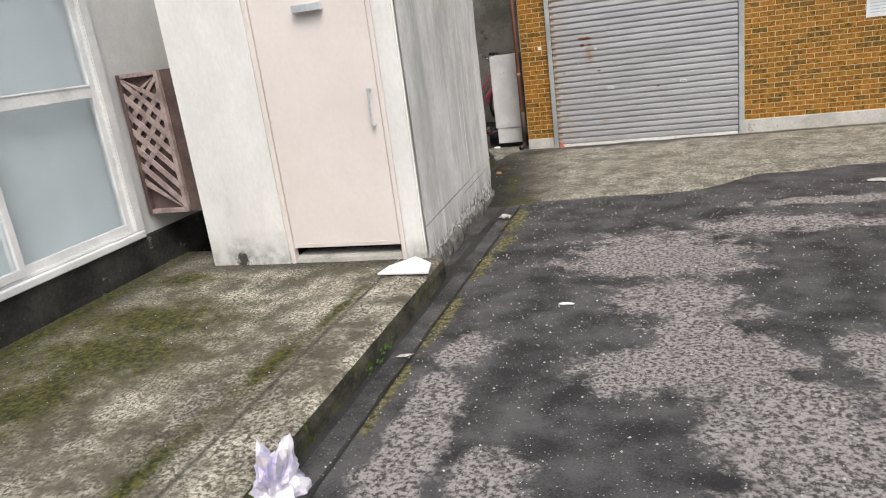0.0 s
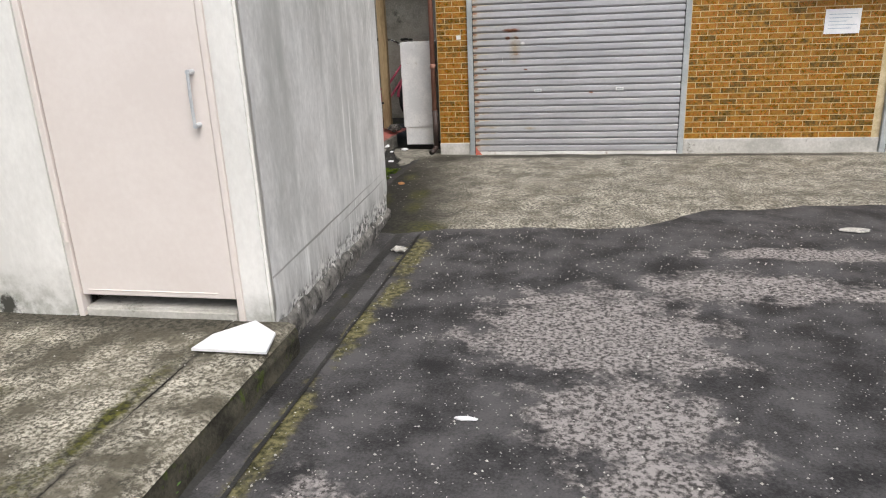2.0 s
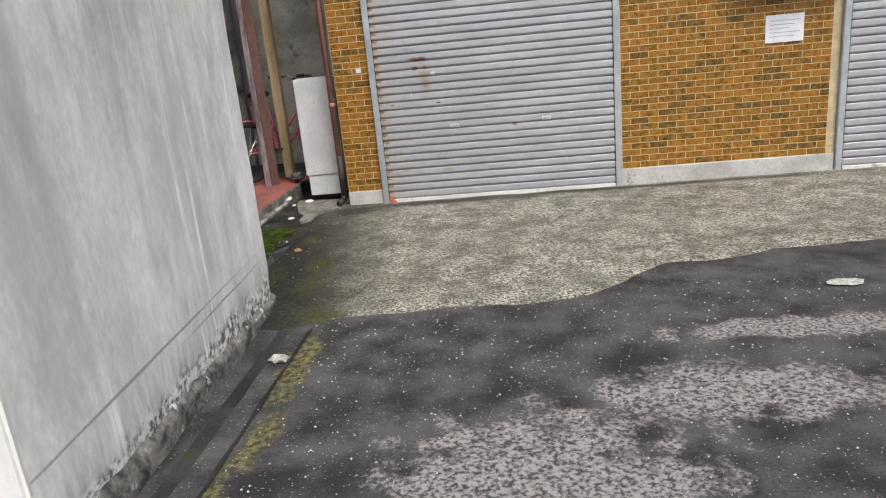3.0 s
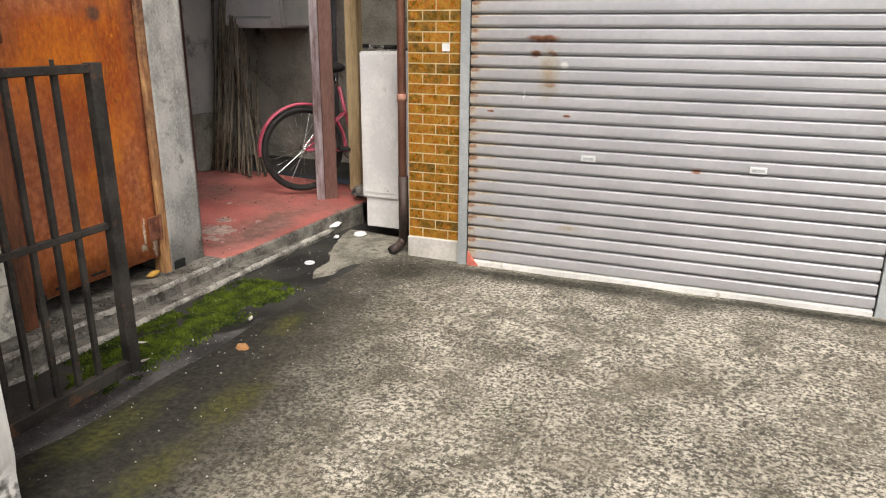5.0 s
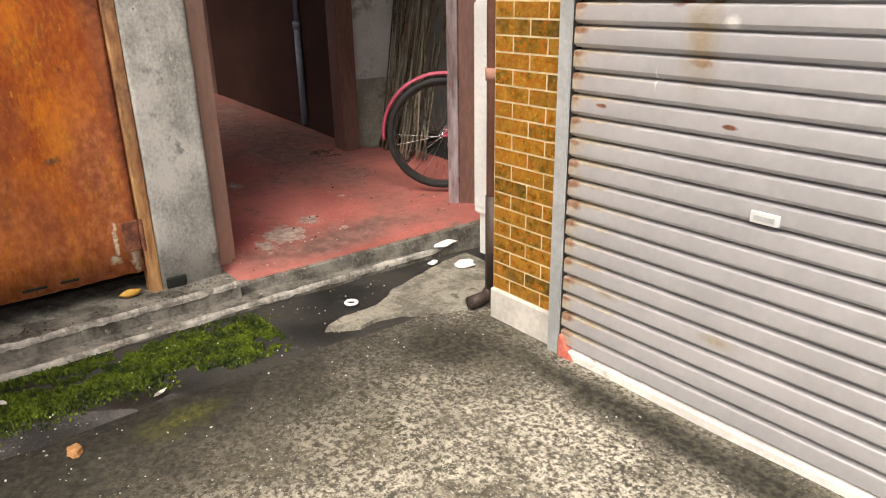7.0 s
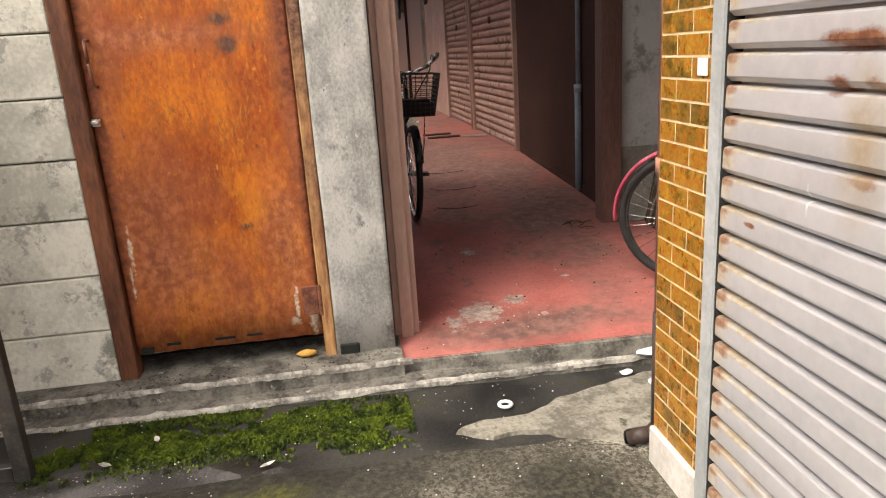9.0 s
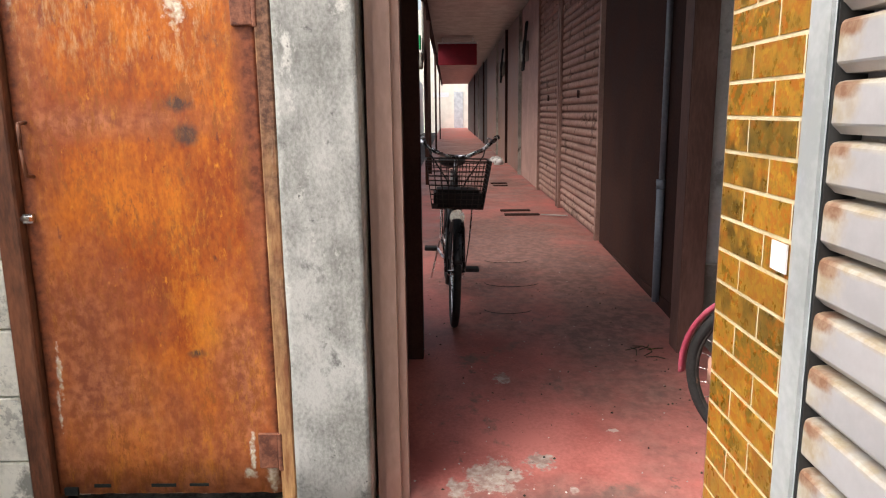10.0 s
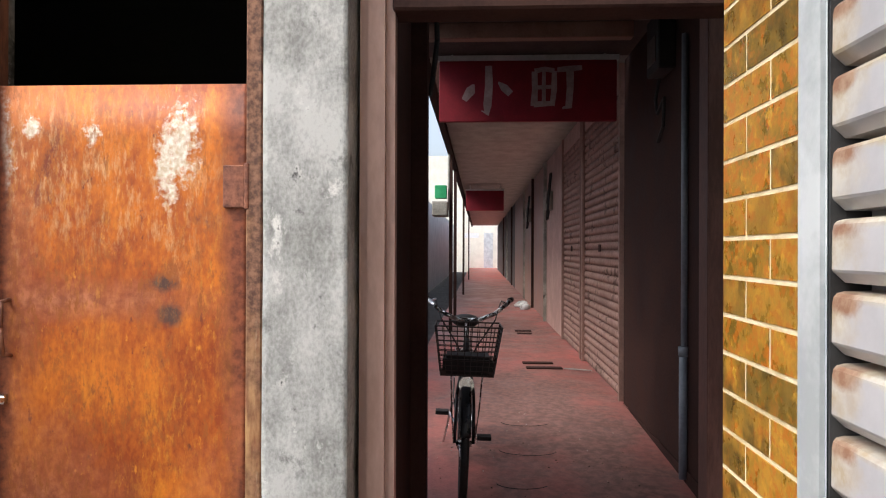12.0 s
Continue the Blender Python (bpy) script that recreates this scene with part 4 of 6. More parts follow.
for z in (0.26, 1.17):
    bm = B()
    rod(bm, (-2.66, 9.886, z), (-2.66, 9.88, z), 0.006)
    part("screw", bm, jamb_mat, cdoor)

# ---- rust door, pillar, block wall ----
DXF = -3.37
door = thing("rust_door", (DXF, 8.0, 0.09), "rusty orange steel door, shut, holed along its foot", "door")
bm = B()
sheet(bm, 7.59, 8.408, 0, 1, 60, 12, lambda y, z: 0)
low = {}
for v in bm.verts:
    y, h = v.co.x, v.co.y
    foot = 0.121 + 0.003 * (y - 7.58) / 0.82 + 0.006 * noise.noise((y * 20, 0, 0))
    v.co = Vector((DXF + 0.003 * noise.noise((y * 3, h * 3, 0)), y, foot + (2.16 - foot) * h))
leaf = part("door_leaf", bm, rust, door, "orange rust with pale streaks and blots near the top", True)
md = leaf.modifiers.new("thickness", "SOLIDIFY")
md.thickness, md.offset = 0.03, -1
# holes are not cut: black blocks on the leaf give their shade
bm = B()
block(bm, DXF, DXF + 0.012, 7.612, 7.66, 0.122, 0.15)
for y, w in ((7.72, 0.06), (7.93, 0.09), (8.07, 0.07)):
    block(bm, DXF + 0.001, DXF + 0.0045, y, y + w, 0.148 + 0.004 * math.sin(y * 50), 0.162)
part("rust_hole", bm, shade_black, leaf, "dark blocks for the shade in eaten-through holes")
bm = B()
tube(bm, [(DXF, 7.63, 1.468), (DXF + 0.035, 7.625, 1.463), (DXF + 0.04, 7.627, 1.38), (DXF + 0.035, 7.632, 1.295), (DXF, 7.635, 1.288)], 0.007)
part("handle", bm, rust_frame, door, "rusty bar handle", True)
bm = B()
block(bm, DXF, DXF + 0.02, 7.592, 7.625, 1.133, 1.163)
rod(bm, (DXF + 0.01, 7.575, 1.148), (DXF + 0.03, 7.625, 1.148), 0.009)
part("latch", bm, chrome, door)
for z in (0.225, 1.765):
    bm = B()
    block(bm, DXF + 0.001, DXF + 0.014, 8.335, 8.405, z, z + 0.135)
    rod(bm, (DXF + 0.016, 8.415, z - 0.005), (DXF + 0.016, 8.415, z + 0.14), 0.011)
    part("hinge", bevelled(bm, 0.003), rust_flake, door, "flaking rusty hinge")
fr = thing("door_frame", (DXF, 7.5, -0.02), "rusted steel and worn timber door frame", "door frame", kind="structure")
bm = B()
block(bm, DXF - 0.06, DXF + 0.035, 7.507, 7.584, -0.01, 3.1)
part("left_post", bevelled(bm, 0.006), rust_frame, fr, "rusted brown steel")
bm = B()
block(bm, DXF - 0.06, DXF + 0.022, 8.412, 8.464, -0.01, 3.1)
part("right_post", bevelled(bm, 0.005), wood_frame, fr, "worn ochre paint")
bm = B()
block(bm, DXF - 0.06, DXF + 0.03, 7.5, 8.46, 3.0, 3.1)
part("head", bm, rust_frame, fr)
bm = B()
block(bm, DXF - 0.2, DXF + 0.02, 8.466, 8.735, -0.04, 5.0)
bmesh.ops.subdivide_edges(bm, edges=bm.edges[:], cuts=14, use_grid_fill=True)
for v in bm.verts:
    v.co += Vector((0.006 * noise.noise(v.co * 3), 0.005 * noise.noise(v.co * 3 + Vector((9, 0, 0))), 0))
pil = solid("concrete_pillar", bm, pillar_mat, (DXF, 8.6, -0.04), "mottled grey concrete pillar with a broken foot", "pillar", kind="structure", smooth=True)
# black block on the pillar's face, coloured as the hollow's shade
bm = B()
block(bm, DXF + 0.016, DXF + 0.03, 8.48, 8.57, 0.015, 0.07)
part("hollow", bevelled(bm, 0.012), shade_black, pil, "dark block for the shade in the broken hollow at the foot")

blk = thing("block_wall", (DXF - 0.05, 7.0, -0.1), "blotched grey concrete block wall", "wall", kind="structure")
bm = B()
block(bm, DXF - 0.2, DXF - 0.012, 5.8, 7.505, -0.1, 3.3)
part("core", bm, plinth_mat, blk)
def block_mesh(w):
    bm = B()
    block(bm, 0, 0.05, 0, w, 0, 0.243)
    bmesh.ops.subdivide_edges(bm, edges=bm.edges[:], cuts=3, use_grid_fill=True)
    for v in bm.verts:
        v.co.x += 0.004 * noise.noise(v.co * 6)
    return mesh_of("block", bevelled(bm, 0.006), block_mat)
long_block = block_mesh(0.82)
for k in range(13):
    z = 0.013 + 0.249 * k
    y = 7.504
    for me, w in ((long_block, 0.82), (long_block, 0.82)):
        piece("block", me, blk, (DXF - 0.03, y - w, z))
        y -= w + 0.007
# near-black walls added so the room above the door looks unlit
wall("wall_dark_room", -5.3, -5.2, 5.8, 8.7, -0.1, 3.4, shade_black, "near-black wall standing in for the unlit shut room")
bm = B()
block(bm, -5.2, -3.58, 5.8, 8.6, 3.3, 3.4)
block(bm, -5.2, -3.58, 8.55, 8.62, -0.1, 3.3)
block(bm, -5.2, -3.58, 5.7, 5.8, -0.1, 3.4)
solid("wall_dark_inner", bm, shade_black, (-4.4, 7.5, -0.1), "near-black ceiling and sides added to keep the shut room dark", "wall", kind="structure")
bm = B()
block(bm, DXF - 0.16, DXF + 0.0, 5.8, 8.47, 3.1, 5.0)
solid("wall_above_door", bm, pillar_mat, (DXF, 7, 3.1), "grey rendered wall above the door", "wall", kind="structure")

# steps below the door
def ledge(name, x0, x1, y0, y1, ztop, zbot, mat, label, seed):
    bm = B()
    n = 60
    rows = []
    for i in range(n + 1):
        y = y0 + (y1 - y0) * i / n
        e = 0.014 * noise.noise((y * 7, seed, 0)) + 0.008 * noise.noise((y * 25, seed, 1))
        zt = ztop + 0.004 * noise.noise((y * 5, seed, 2))
        rows.append([bm.verts.new(q) for q in ((x0, y, zt), (x1 - 0.02 + e, y, zt), (x1 + e, y, zt - 0.012), (x1 + e * 0.6 + 0.004, y, zbot))])
    for p, q in zip(rows, rows[1:]):
        for k in range(3):
            bm.faces.new((p[k], p[k + 1], q[k + 1], q[k]))
    return solid(name, bm, mat, ((x0 + x1) / 2, (y0 + y1) / 2, zbot), label, "step", kind="structure", smooth=False)
step_mat = material("chipped_grey_step", (0.07, 0.066, 0.057), (0.24, 0.23, 0.2), 9, (0.8, 0.95), 0.8, 60, stain=[((0.5, 0.485, 0.44), 0.08, 16), ((0.045, 0.043, 0.036), 0.14, 7)])
ledge("door_step", -3.6, -3.2, 5.8, 8.76, 0.02, -0.06, step_mat, "worn concrete step below the rusty door", 1)
ledge("lower_lip", -3.25, -3.1, 5.8, 9.95, -0.052, -0.12, step_mat, "chipped concrete lip along the gutter", 4)
bm = B()
n = 40
rows = []
for i in range(n + 1):
    y = 8.74 + 1.5 * i / n
    e = 0.008 * noise.noise((y * 9, 1, 0))
    ex = edge_x(y)
    rows.append([bm.verts.new(q) for q in ((ex - 0.015, y, floor_z(-3.26, y) + 0.001), (ex + 0.01 + e, y, floor_z(-3.26, y) - 0.008), (ex + 0.015 + e, y, -0.12))])
for p, q in zip(rows, rows[1:]):
    for k in range(2):
        bm.faces.new((p[k], p[k + 1], q[k + 1], q[k]))
solid("floor_kerb", bm, step_mat, (-3.24, 9.5, -0.1), "broken mossy edge of the red floor", "kerb", kind="structure")
bm = B()
sheet(bm, -3.12, -2.3, 5.8, 10.4, 14, 70, lambda x, y: ground_z(x, y) - 0.004 + 0.006 * noise.noise((x * 5, y * 5, 3)) - (0.02 if x > -2.5 and y < 9.0 else 0))
solid("gutter_strip", bm, gutter_mat, (-2.8, 8, -0.1), "dark damp cement strip beside the step", "gutter", kind="structure", smooth=True)
bm = B()
outline = [(-2.69, 8.9), (-2.62, 9.03), (-2.61, 9.25), (-2.5, 9.42), (-2.4, 9.56), (-2.36, 9.9), (-3.03, 9.98), (-2.97, 9.7), (-2.9, 9.5), (-2.83, 9.32), (-2.75, 9.2), (-2.74, 9.0)]
pts = []
for a, b in zip(outline, outline[1:] + outline[:1]):
    for k in range(6):
        u = k / 6
        x, y = a[0] + (b[0] - a[0]) * u, a[1] + (b[1] - a[1]) * u
        pts.append((x + 0.02 * noise.noise((x * 12, y * 12, 0)), y + 0.02 * noise.noise((x * 12, y * 12, 5))))
ring_top = [bm.verts.new((x * 0.97 - 2.7 * 0.03, y * 0.97 + 9.4 * 0.03, ground_z(x, y) + 0.016)) for x, y in pts]
ring_low = [bm.verts.new((x, y, ground_z(x, y) - 0.012)) for x, y in pts]
bm.faces.new(ring_top)
for i in range(len(pts)):
    j = (i + 1) % len(pts)
    bm.faces.new((ring_low[i], ring_low[j], ring_top[j], ring_top[i]))
solid("mortar_patch", bm, patch_mat, (-2.7, 9.4, -0.09), "pale broken mortar patch round the cabinet", "pavement", kind="structure")

# moss
random.seed(3)
bm = B()
vs, fs = [], []
for i in range(42000):
    y = random.uniform(7.3, 8.75)
    x = -2.87 + random.gauss(0, 0.095) + 0.04 * math.sin(y * 3)
    if noise.noise((x * 6, y * 4, 1)) + 0.6 * noise.noise((x * 22, y * 22, 4)) < -0.36 + max(0, 7.6 - y) * 1.2 + abs(x + 2.86) * 1.2 or not -3.08 < x < -2.64:
        continue
    z = ground_z(x, y) - 0.004
    h, a = random.uniform(0.004, 0.016), random.uniform(0, 6.28)
    w = random.uniform(0.003, 0.006)
    dx, dy = math.cos(a) * w, math.sin(a) * w
    lx, ly = random.gauss(0, 0.005), random.gauss(0, 0.005)
    k = len(vs)
    vs += [(x - dx, y - dy, z), (x + dx, y + dy, z), (x + dx * 0.7 + lx, y + dy * 0.7 + ly, z + h), (x - dx * 0.7 + lx, y - dy * 0.7 + ly, z + h * 0.9)]
    fs.append((k, k + 1, k + 2, k + 3))
me = bpy.data.meshes.new("moss")
me.from_pydata(vs, [], fs)
me.materials.append(moss_mat)
tagged(new("moss", me), "bright green moss along the damp strip", "moss", kind="stuff")
bm.free()

# ---- steel gate ----
gate = thing("steel_gate", (-2.58, 7.0, -0.03), "black steel bar gate, standing open", "gate")
def bar(name, x0, x1, y0, y1, z0, z1, w=0.003):
    bm = B()
    block(bm, x0, x1, y0, y1, z0, z1)
    part(name, bevelled(bm, w), black_steel, gate)
GX = -2.595
bar("end_post", GX - 0.02, GX + 0.02, 7.375, 7.43, 0.025, 1.235)
bar("top_rail", GX - 0.018, GX + 0.018, 6.6, 7.375, 1.2, 1.23)
bar("middle_rail", GX - 0.012, GX + 0.012, 6.6, 7.375, 0.63, 0.655)
bar("bottom_rail", GX - 0.018, GX + 0.018, 6.6, 7.375, 0.03, 0.085)
for k in range(7):
    y = 7.24 - 0.092 * k
    bar("upright", GX - 0.009, GX + 0.009, y - 0.011, y + 0.011, 0.085, 1.2, 0.002)
bm = B()
rod(bm, (GX, 7.24, 1.23), (GX, 7.24, 1.25), 0.008)
part("bolt", bm, black_steel, gate)

# ---- passage ----
def wall_y(x):
    return 10.46
bm = B()
nx, ny = 60, 12
xs = [-3.255 - (k / 30) * 4.3 for k in range(31)] + [-9, -12, -20, -40, -70]
gr = [[bm.verts.new((x, 8.4 + (wall_y(x) + 0.05 - 8.4) * j / ny if x < -4.75 else 8.735 + (10.78 - 8.735) * j / ny, floor_z(x, 8.735 + (2.045 if x >= -4.75 else 1.6) * j / ny))) for j in range(ny + 1)] for x in xs]
for v in gr[0]:
    v.co.x = edge_x(v.co.y) - 0.005
for i in range(len(xs) - 1):
    for j in range(ny):
        bm.faces.new((gr[i][j], gr[i + 1][j], gr[i + 1][j + 1], gr[i][j + 1]))
solid("floor", bm, red_floor, (-5, 9.4, 0), "worn red painted concrete floor with bare patches, light falloff put into its colour", "floor", kind="structure", smooth=True)
bm = B()
sheet(bm, -4.97, -2.3, 10.77, 11.47, 16, 8, lambda x, y: 0.1 + 0.03 * min(1, (-x - 3) / 1.5) + 0.01 * noise.noise((x * 4, y * 4, 0)))
solid("bay_floor", bm, gutter_mat, (-3.6, 10.8, 0.1), "dirty cement floor of the side bay", "floor", kind="structure", smooth=True)
# left posts and partition
def post(name, x0, x1, y0, y1, z0, z1, mat, label, bev=0.006):
    bm = B()
    block(bm, x0, x1, y0, y1, z0, z1)
    return solid(name, bevelled(bm, bev, 2), mat, ((x0 + x1) / 2, (y0 + y1) / 2, z0), label, "post", kind="structure")
post("brown_post", -3.585, -3.465, 8.748, 8.866, -0.02, 4.2, tan_steel, "brown painted steel post beside the pillar", 0.03)
post("partition", -4.72, -3.6, 8.64, 8.8, 0.0, 4.2, dark_brown, "dark brown partition behind the post")
post("dark_post", -4.86, -4.73, 8.66, 8.88, 0.05, 4.2, dark_brown, "dark brown post at the partition's end")
post("bay_post", -4.98, -4.83, 10.315, 10.45, 0.1, 4.2, post_brown, "red-brown painted post at the side bay")
sp = thing("steel_post", (-3.4, 10.28, 0.08), "faded brown steel channel post", "post", kind="structure")
tm = Matrix.Translation((-3.408, 10.272, 0)) @ Matrix.Rotation(radians(38), 4, "Z")
bm = B()
block(bm, -0.075, -0.012, -0.05, -0.035, 0.05, 4.2, tm)
part("front_flange", bevelled(bm, 0.003), purple_steel, sp, "pale lilac-brown worn face")
bm = B()
block(bm, -0.009, 0.09, -0.045, 0.05, 0.05, 4.2, tm)
part("web", bevelled(bm, 0.003), post_brown, sp, "dark red-brown side")
post("timber_post", -3.28, -3.18, 10.44, 10.54, 0.1, 4.2, timber, "worn ochre timber post")
# side bay walls
wall("wall_bay_left", -5.1, -4.965, 10.46, 11.455, 0.05, 4.2, pale_wall, "pale stained wall of the side bay")
bm = B()
block(bm, -4.967, -4.945, 10.455, 10.95, 0.08, 0.62)
solid("bay_dado", bevelled(bm, 0.01), grey_wall, (-4.85, 10.7, 0.1), "dark damp lower band of the bay wall", "wall", kind="structure")
wall("wall_bay_back", -5.1, -2.34, 11.46, 11.58, 0.0, 4.2, grey_wall, "grey stained back wall of the side bay")
bm = B()
block(bm, -4.98, -3.4, 8.6, 10.45, 4.2, 4.3)
solid("bay_roof", bm, soffit_mat, (-3.7, 10, 4.2), "grey-brown soffit over the entrance", "ceiling", kind="structure")
unit = thing("wall_unit", (-4.5, 11.1, 1.38), "white box unit hung on the bay wall", "wall unit")
bm = B()
block(bm, -4.85, -4.22, 11.0, 11.46, 1.37, 1.95)
part("case", bevelled(bm, 0.02, 2), white_paint, unit)
bm = B()
block(bm, -4.80, -4.33, 10.994, 11.0, 1.45, 1.47)
part("vent_line", bm, jamb_mat, unit)
bm = B()
rod(bm, (-3.95, 11.435, 0.1), (-3.95, 11.435, 4.2), 0.02)
solid("wall_conduit", bm, pvc, (-3.95, 11.26, 0.1), "thin grey conduit on the bay wall", "pipe", smooth=True)
# leaning sticks
random.seed(5)
for k in range(40):
    u = k / 39
    bx, by = -4.88 + 0.68 * u + random.uniform(-0.03, 0.03), 10.66 - 0.12 * u + random.uniform(-0.06, 0.1)
    tx, ty, tz = -4.94 + 0.1 * random.random() + 0.26 * u, 10.95 + random.uniform(-0.03, 0.2), 1.95 - 1.05 * u + random.uniform(-0.2, 0.2)
    bm = B()
    mid = Vector(((bx + tx) / 2 + random.uniform(-0.02, 0.02), (by + ty) / 2, (0.1 + tz) / 2))
    r = random.uniform(0.005, 0.01)
    tube(bm, [(bx, by, 0.12), mid, (tx, ty, tz)], r, 6)
    solid("bamboo_stick", bm, stick_mat, (bx, by, 0.12), "dry grey bamboo stick leaning on the wall", "stick", "sticks leaning in the bay", smooth=True)

# right-hand passage wall
def run(name, xa, xb, z0, z1, mat, label, proud=0.0, thick=0.12, category="wall"):
    bm = B()
    ya, yb = wall_y(xa) - proud, wall_y(xb) - proud
    v = [bm.verts.new(q) for q in ((xa, ya, z0), (xb, yb, z0), (xb, yb + thick, z0), (xa, ya + thick, z0), (xa, ya, z1), (xb, yb, z1), (xb, yb + thick, z1), (xa, ya + thick, z1))]
    for f in ((0, 1, 2, 3), (7, 6, 5, 4), (0, 4, 5, 1), (1, 5, 6, 2), (2, 6, 7, 3), (3, 7, 4, 0)):
        bm.faces.new([v[i] for i in f])
    return bm
def run_wall(name, xa, xb, z0, z1, mat, label, proud=0.0):
    return solid(name, run(name, xa, xb, z0, z1, mat, label, proud), mat, ((xa + xb) / 2, wall_y((xa + xb) / 2), z0), label, "wall", kind="structure")
CEIL = 3.36
run_wall("wall_panel", -4.985, -7.62, 0.1, CEIL, dark_brown, "dark brown panelled passage wall")
run_wall("trim_skirting", -4.985, -7.62, 0.08, 0.25, dark_brown, "low dark skirting of the passage", 0.012)
cond = thing("conduit", (-5.66, wall_y(-5.4), 0.2), "blue-grey conduit pipe on the dark panel", "pipe")
bm = B()
rod(bm, (-5.66, wall_y(-5.4) - 0.03, 0.2), (-5.66, wall_y(-5.4) - 0.03, 1.02), 0.026, seg=12)
part("lower_pipe", bm, pvc, cond, "", True)
bm = B()
rod(bm, (-5.66, wall_y(-5.4) - 0.025, 1.0), (-5.66, wall_y(-5.4) - 0.025, 3.0), 0.02, seg=12)
part("upper_pipe", bm, pvc, cond, "", True)
bm = B()
rod(bm, (-5.66, wall_y(-5.4) - 0.03, 0.97), (-5.66, wall_y(-5.4) - 0.03, 1.03), 0.031, seg=12)
part("joint", bm, pvc, cond, "", True)
def passage_shutter(xa, xb, label):
    th = thing("shop_shutter", ((xa + xb) / 2, wall_y((xa + xb) / 2), 0.28), label, "roller shutter", "shutters along the passage")
    ang = math.atan2(wall_y(xb) - wall_y(xa), xb - xa)
    L = math.hypot(xb - xa, wall_y(xb) - wall_y(xa))
    prof = [(0.01, 0.0), (0.01, 0.012), (-0.014, 0.014), (-0.018, 0.05), (-0.012, 0.08), (0.01, 0.083), (0.01, 0.086)]
    bm = B()
    dirv = Vector((xb - xa, wall_y(xb) - wall_y(xa), 0)) / L
    rows = []
    for u in (0.04, L - 0.04):
        rows.append([bm.verts.new(dirv * u + Vector((0, y, z))) for y, z in prof])
    for k in range(len(prof) - 1):
        bm.faces.new((rows[0][k], rows[1][k], rows[1][k + 1], rows[0][k + 1]))
    me = mesh_of("slat", bm, pink_slat, True)
    z = 0.26
    while z < 3.15:
        piece("slat", me, th, (xa, wall_y(xa) + 0.02, z))
        z += 0.086
    for x in (xa - 0.02, xb + 0.02):
        bm = B()
        block(bm, x - 0.03, x + 0.03, wall_y(x) - 0.03, wall_y(x) + 0.08, 0.24, CEIL)
        part("guide_rail", bevelled(bm, 0.004), brown_steel, th)
    bm = B()
    block(bm, (xa + xb) / 2 - 0.06, (xa + xb) / 2 + 0.06, wall_y((xa + xb) / 2) - 0.008, wall_y((xa + xb) / 2), 1.62, 1.7)
    part("lock_plate", bm, dark_brown, th)
    bm = run("x", xa, xb, 3.12, CEIL, pink_panel, "", 0.0)
    part("hood", bm, pink_panel, th)
passage_shutter(-7.7, -10.08, "dusty pink ribbed shop shutter, shut")
passage_shutter(-10.2, -12.24, "dusty pink ribbed shop shutter, shut")
run_wall("wall_pink", -12.3, -14.85, 0.24, CEIL, pink_panel, "dusty pink panel wall", 0.0)
run_wall("wall_far_brown", -14.9, -27, 0.24, CEIL, brown_steel, "brown panelled passage wall further in")
run_wall("wall_far_dark", -27, -52, 0.24, CEIL, soffit_mat, "far grey-brown passage wall")
random.seed(9)
for k in range(6):
    x = -15.0 - 3.2 * k - (1.5 * k if k > 2 else 0)
    bm = B()
    block(bm, x - 0.03, x + 0.03, wall_y(x) - 0.06, wall_y(x), 0.24, CEIL)
    solid("wall_pilaster", bm, dark_brown if k % 2 else grey_wall, (x, wall_y(x), 0.28), "slim upright on the passage wall", "post", kind="structure")
# meters and cable loops on the wall
for k, x in enumerate((-13.9, -19.2)):
    mtr = thing("meter_box", (x, wall_y(x), 2.3), "grey meter box with cable loops on the wall", "meter")
    bm = B()
    block(bm, x - 0.12, x + 0.12, wall_y(x) - 0.13, wall_y(x), 2.35, 2.7)
    part("case", bevelled(bm, 0.01), grey_wall, mtr)
    for j in range(3):
        bm = B()
        tube(bm, [(x + 0.3 - 0.1 * j, wall_y(x) - 0.05, 3.0), (x + 0.32 - 0.1 * j, wall_y(x) - 0.1, 2.5), (x + 0.2 - 0.1 * j, wall_y(x) - 0.1, 2.2), (x, wall_y(x) - 0.06, 2.36)], 0.02, 6)
        part("cable", bm, rubber, mtr)
bm = B()
tube(bm, [(-6.2, wall_y(-6.2) - 0.02, 3.0), (-6.3, wall_y(-6.3) - 0.05, 2.72), (-6.2, wall_y(-6.2) - 0.06, 2.6), (-6.05, wall_y(-6) - 0.05, 2.68), (-6.12, wall_y(-6) - 0.04, 2.5), (-6.3, wall_y(-6.3) - 0.03, 2.42)], 0.012, 6)
solid("loose_cable", bm, rubber, (-6.2, wall_y(-6.2), 2.4), "loose black cable hanging on the dark panel", "cable")

bm = B()
tube(bm, [(-4.9, 8.9, 4.15), (-4.9, 8.915, 3.0), (-4.9, 8.92, 2.75), (-4.88, 8.9, 2.55), (-4.87, 8.885, 2.45)], 0.014, 8)
solid("hanging_cable", bm, rubber, (-4.9, 8.89, 2.45), "thick black cable hanging beside the dark post", "cable", smooth=True)
fuse = thing("fuse_box", (-6.1, wall_y(-6.1), 2.86), "black fuse box high on the dark panel", "fuse box")
bm = B()
block(bm, -6.27, -5.95, wall_y(-6.1) - 0.12, wall_y(-6.1), 2.86, 3.26)
part("case", bevelled(bm, 0.01), rubber, fuse)
bm = B()
block(bm, -6.22, -6.0, wall_y(-6.1) - 0.128, wall_y(-6.1) - 0.12, 2.92, 3.1)
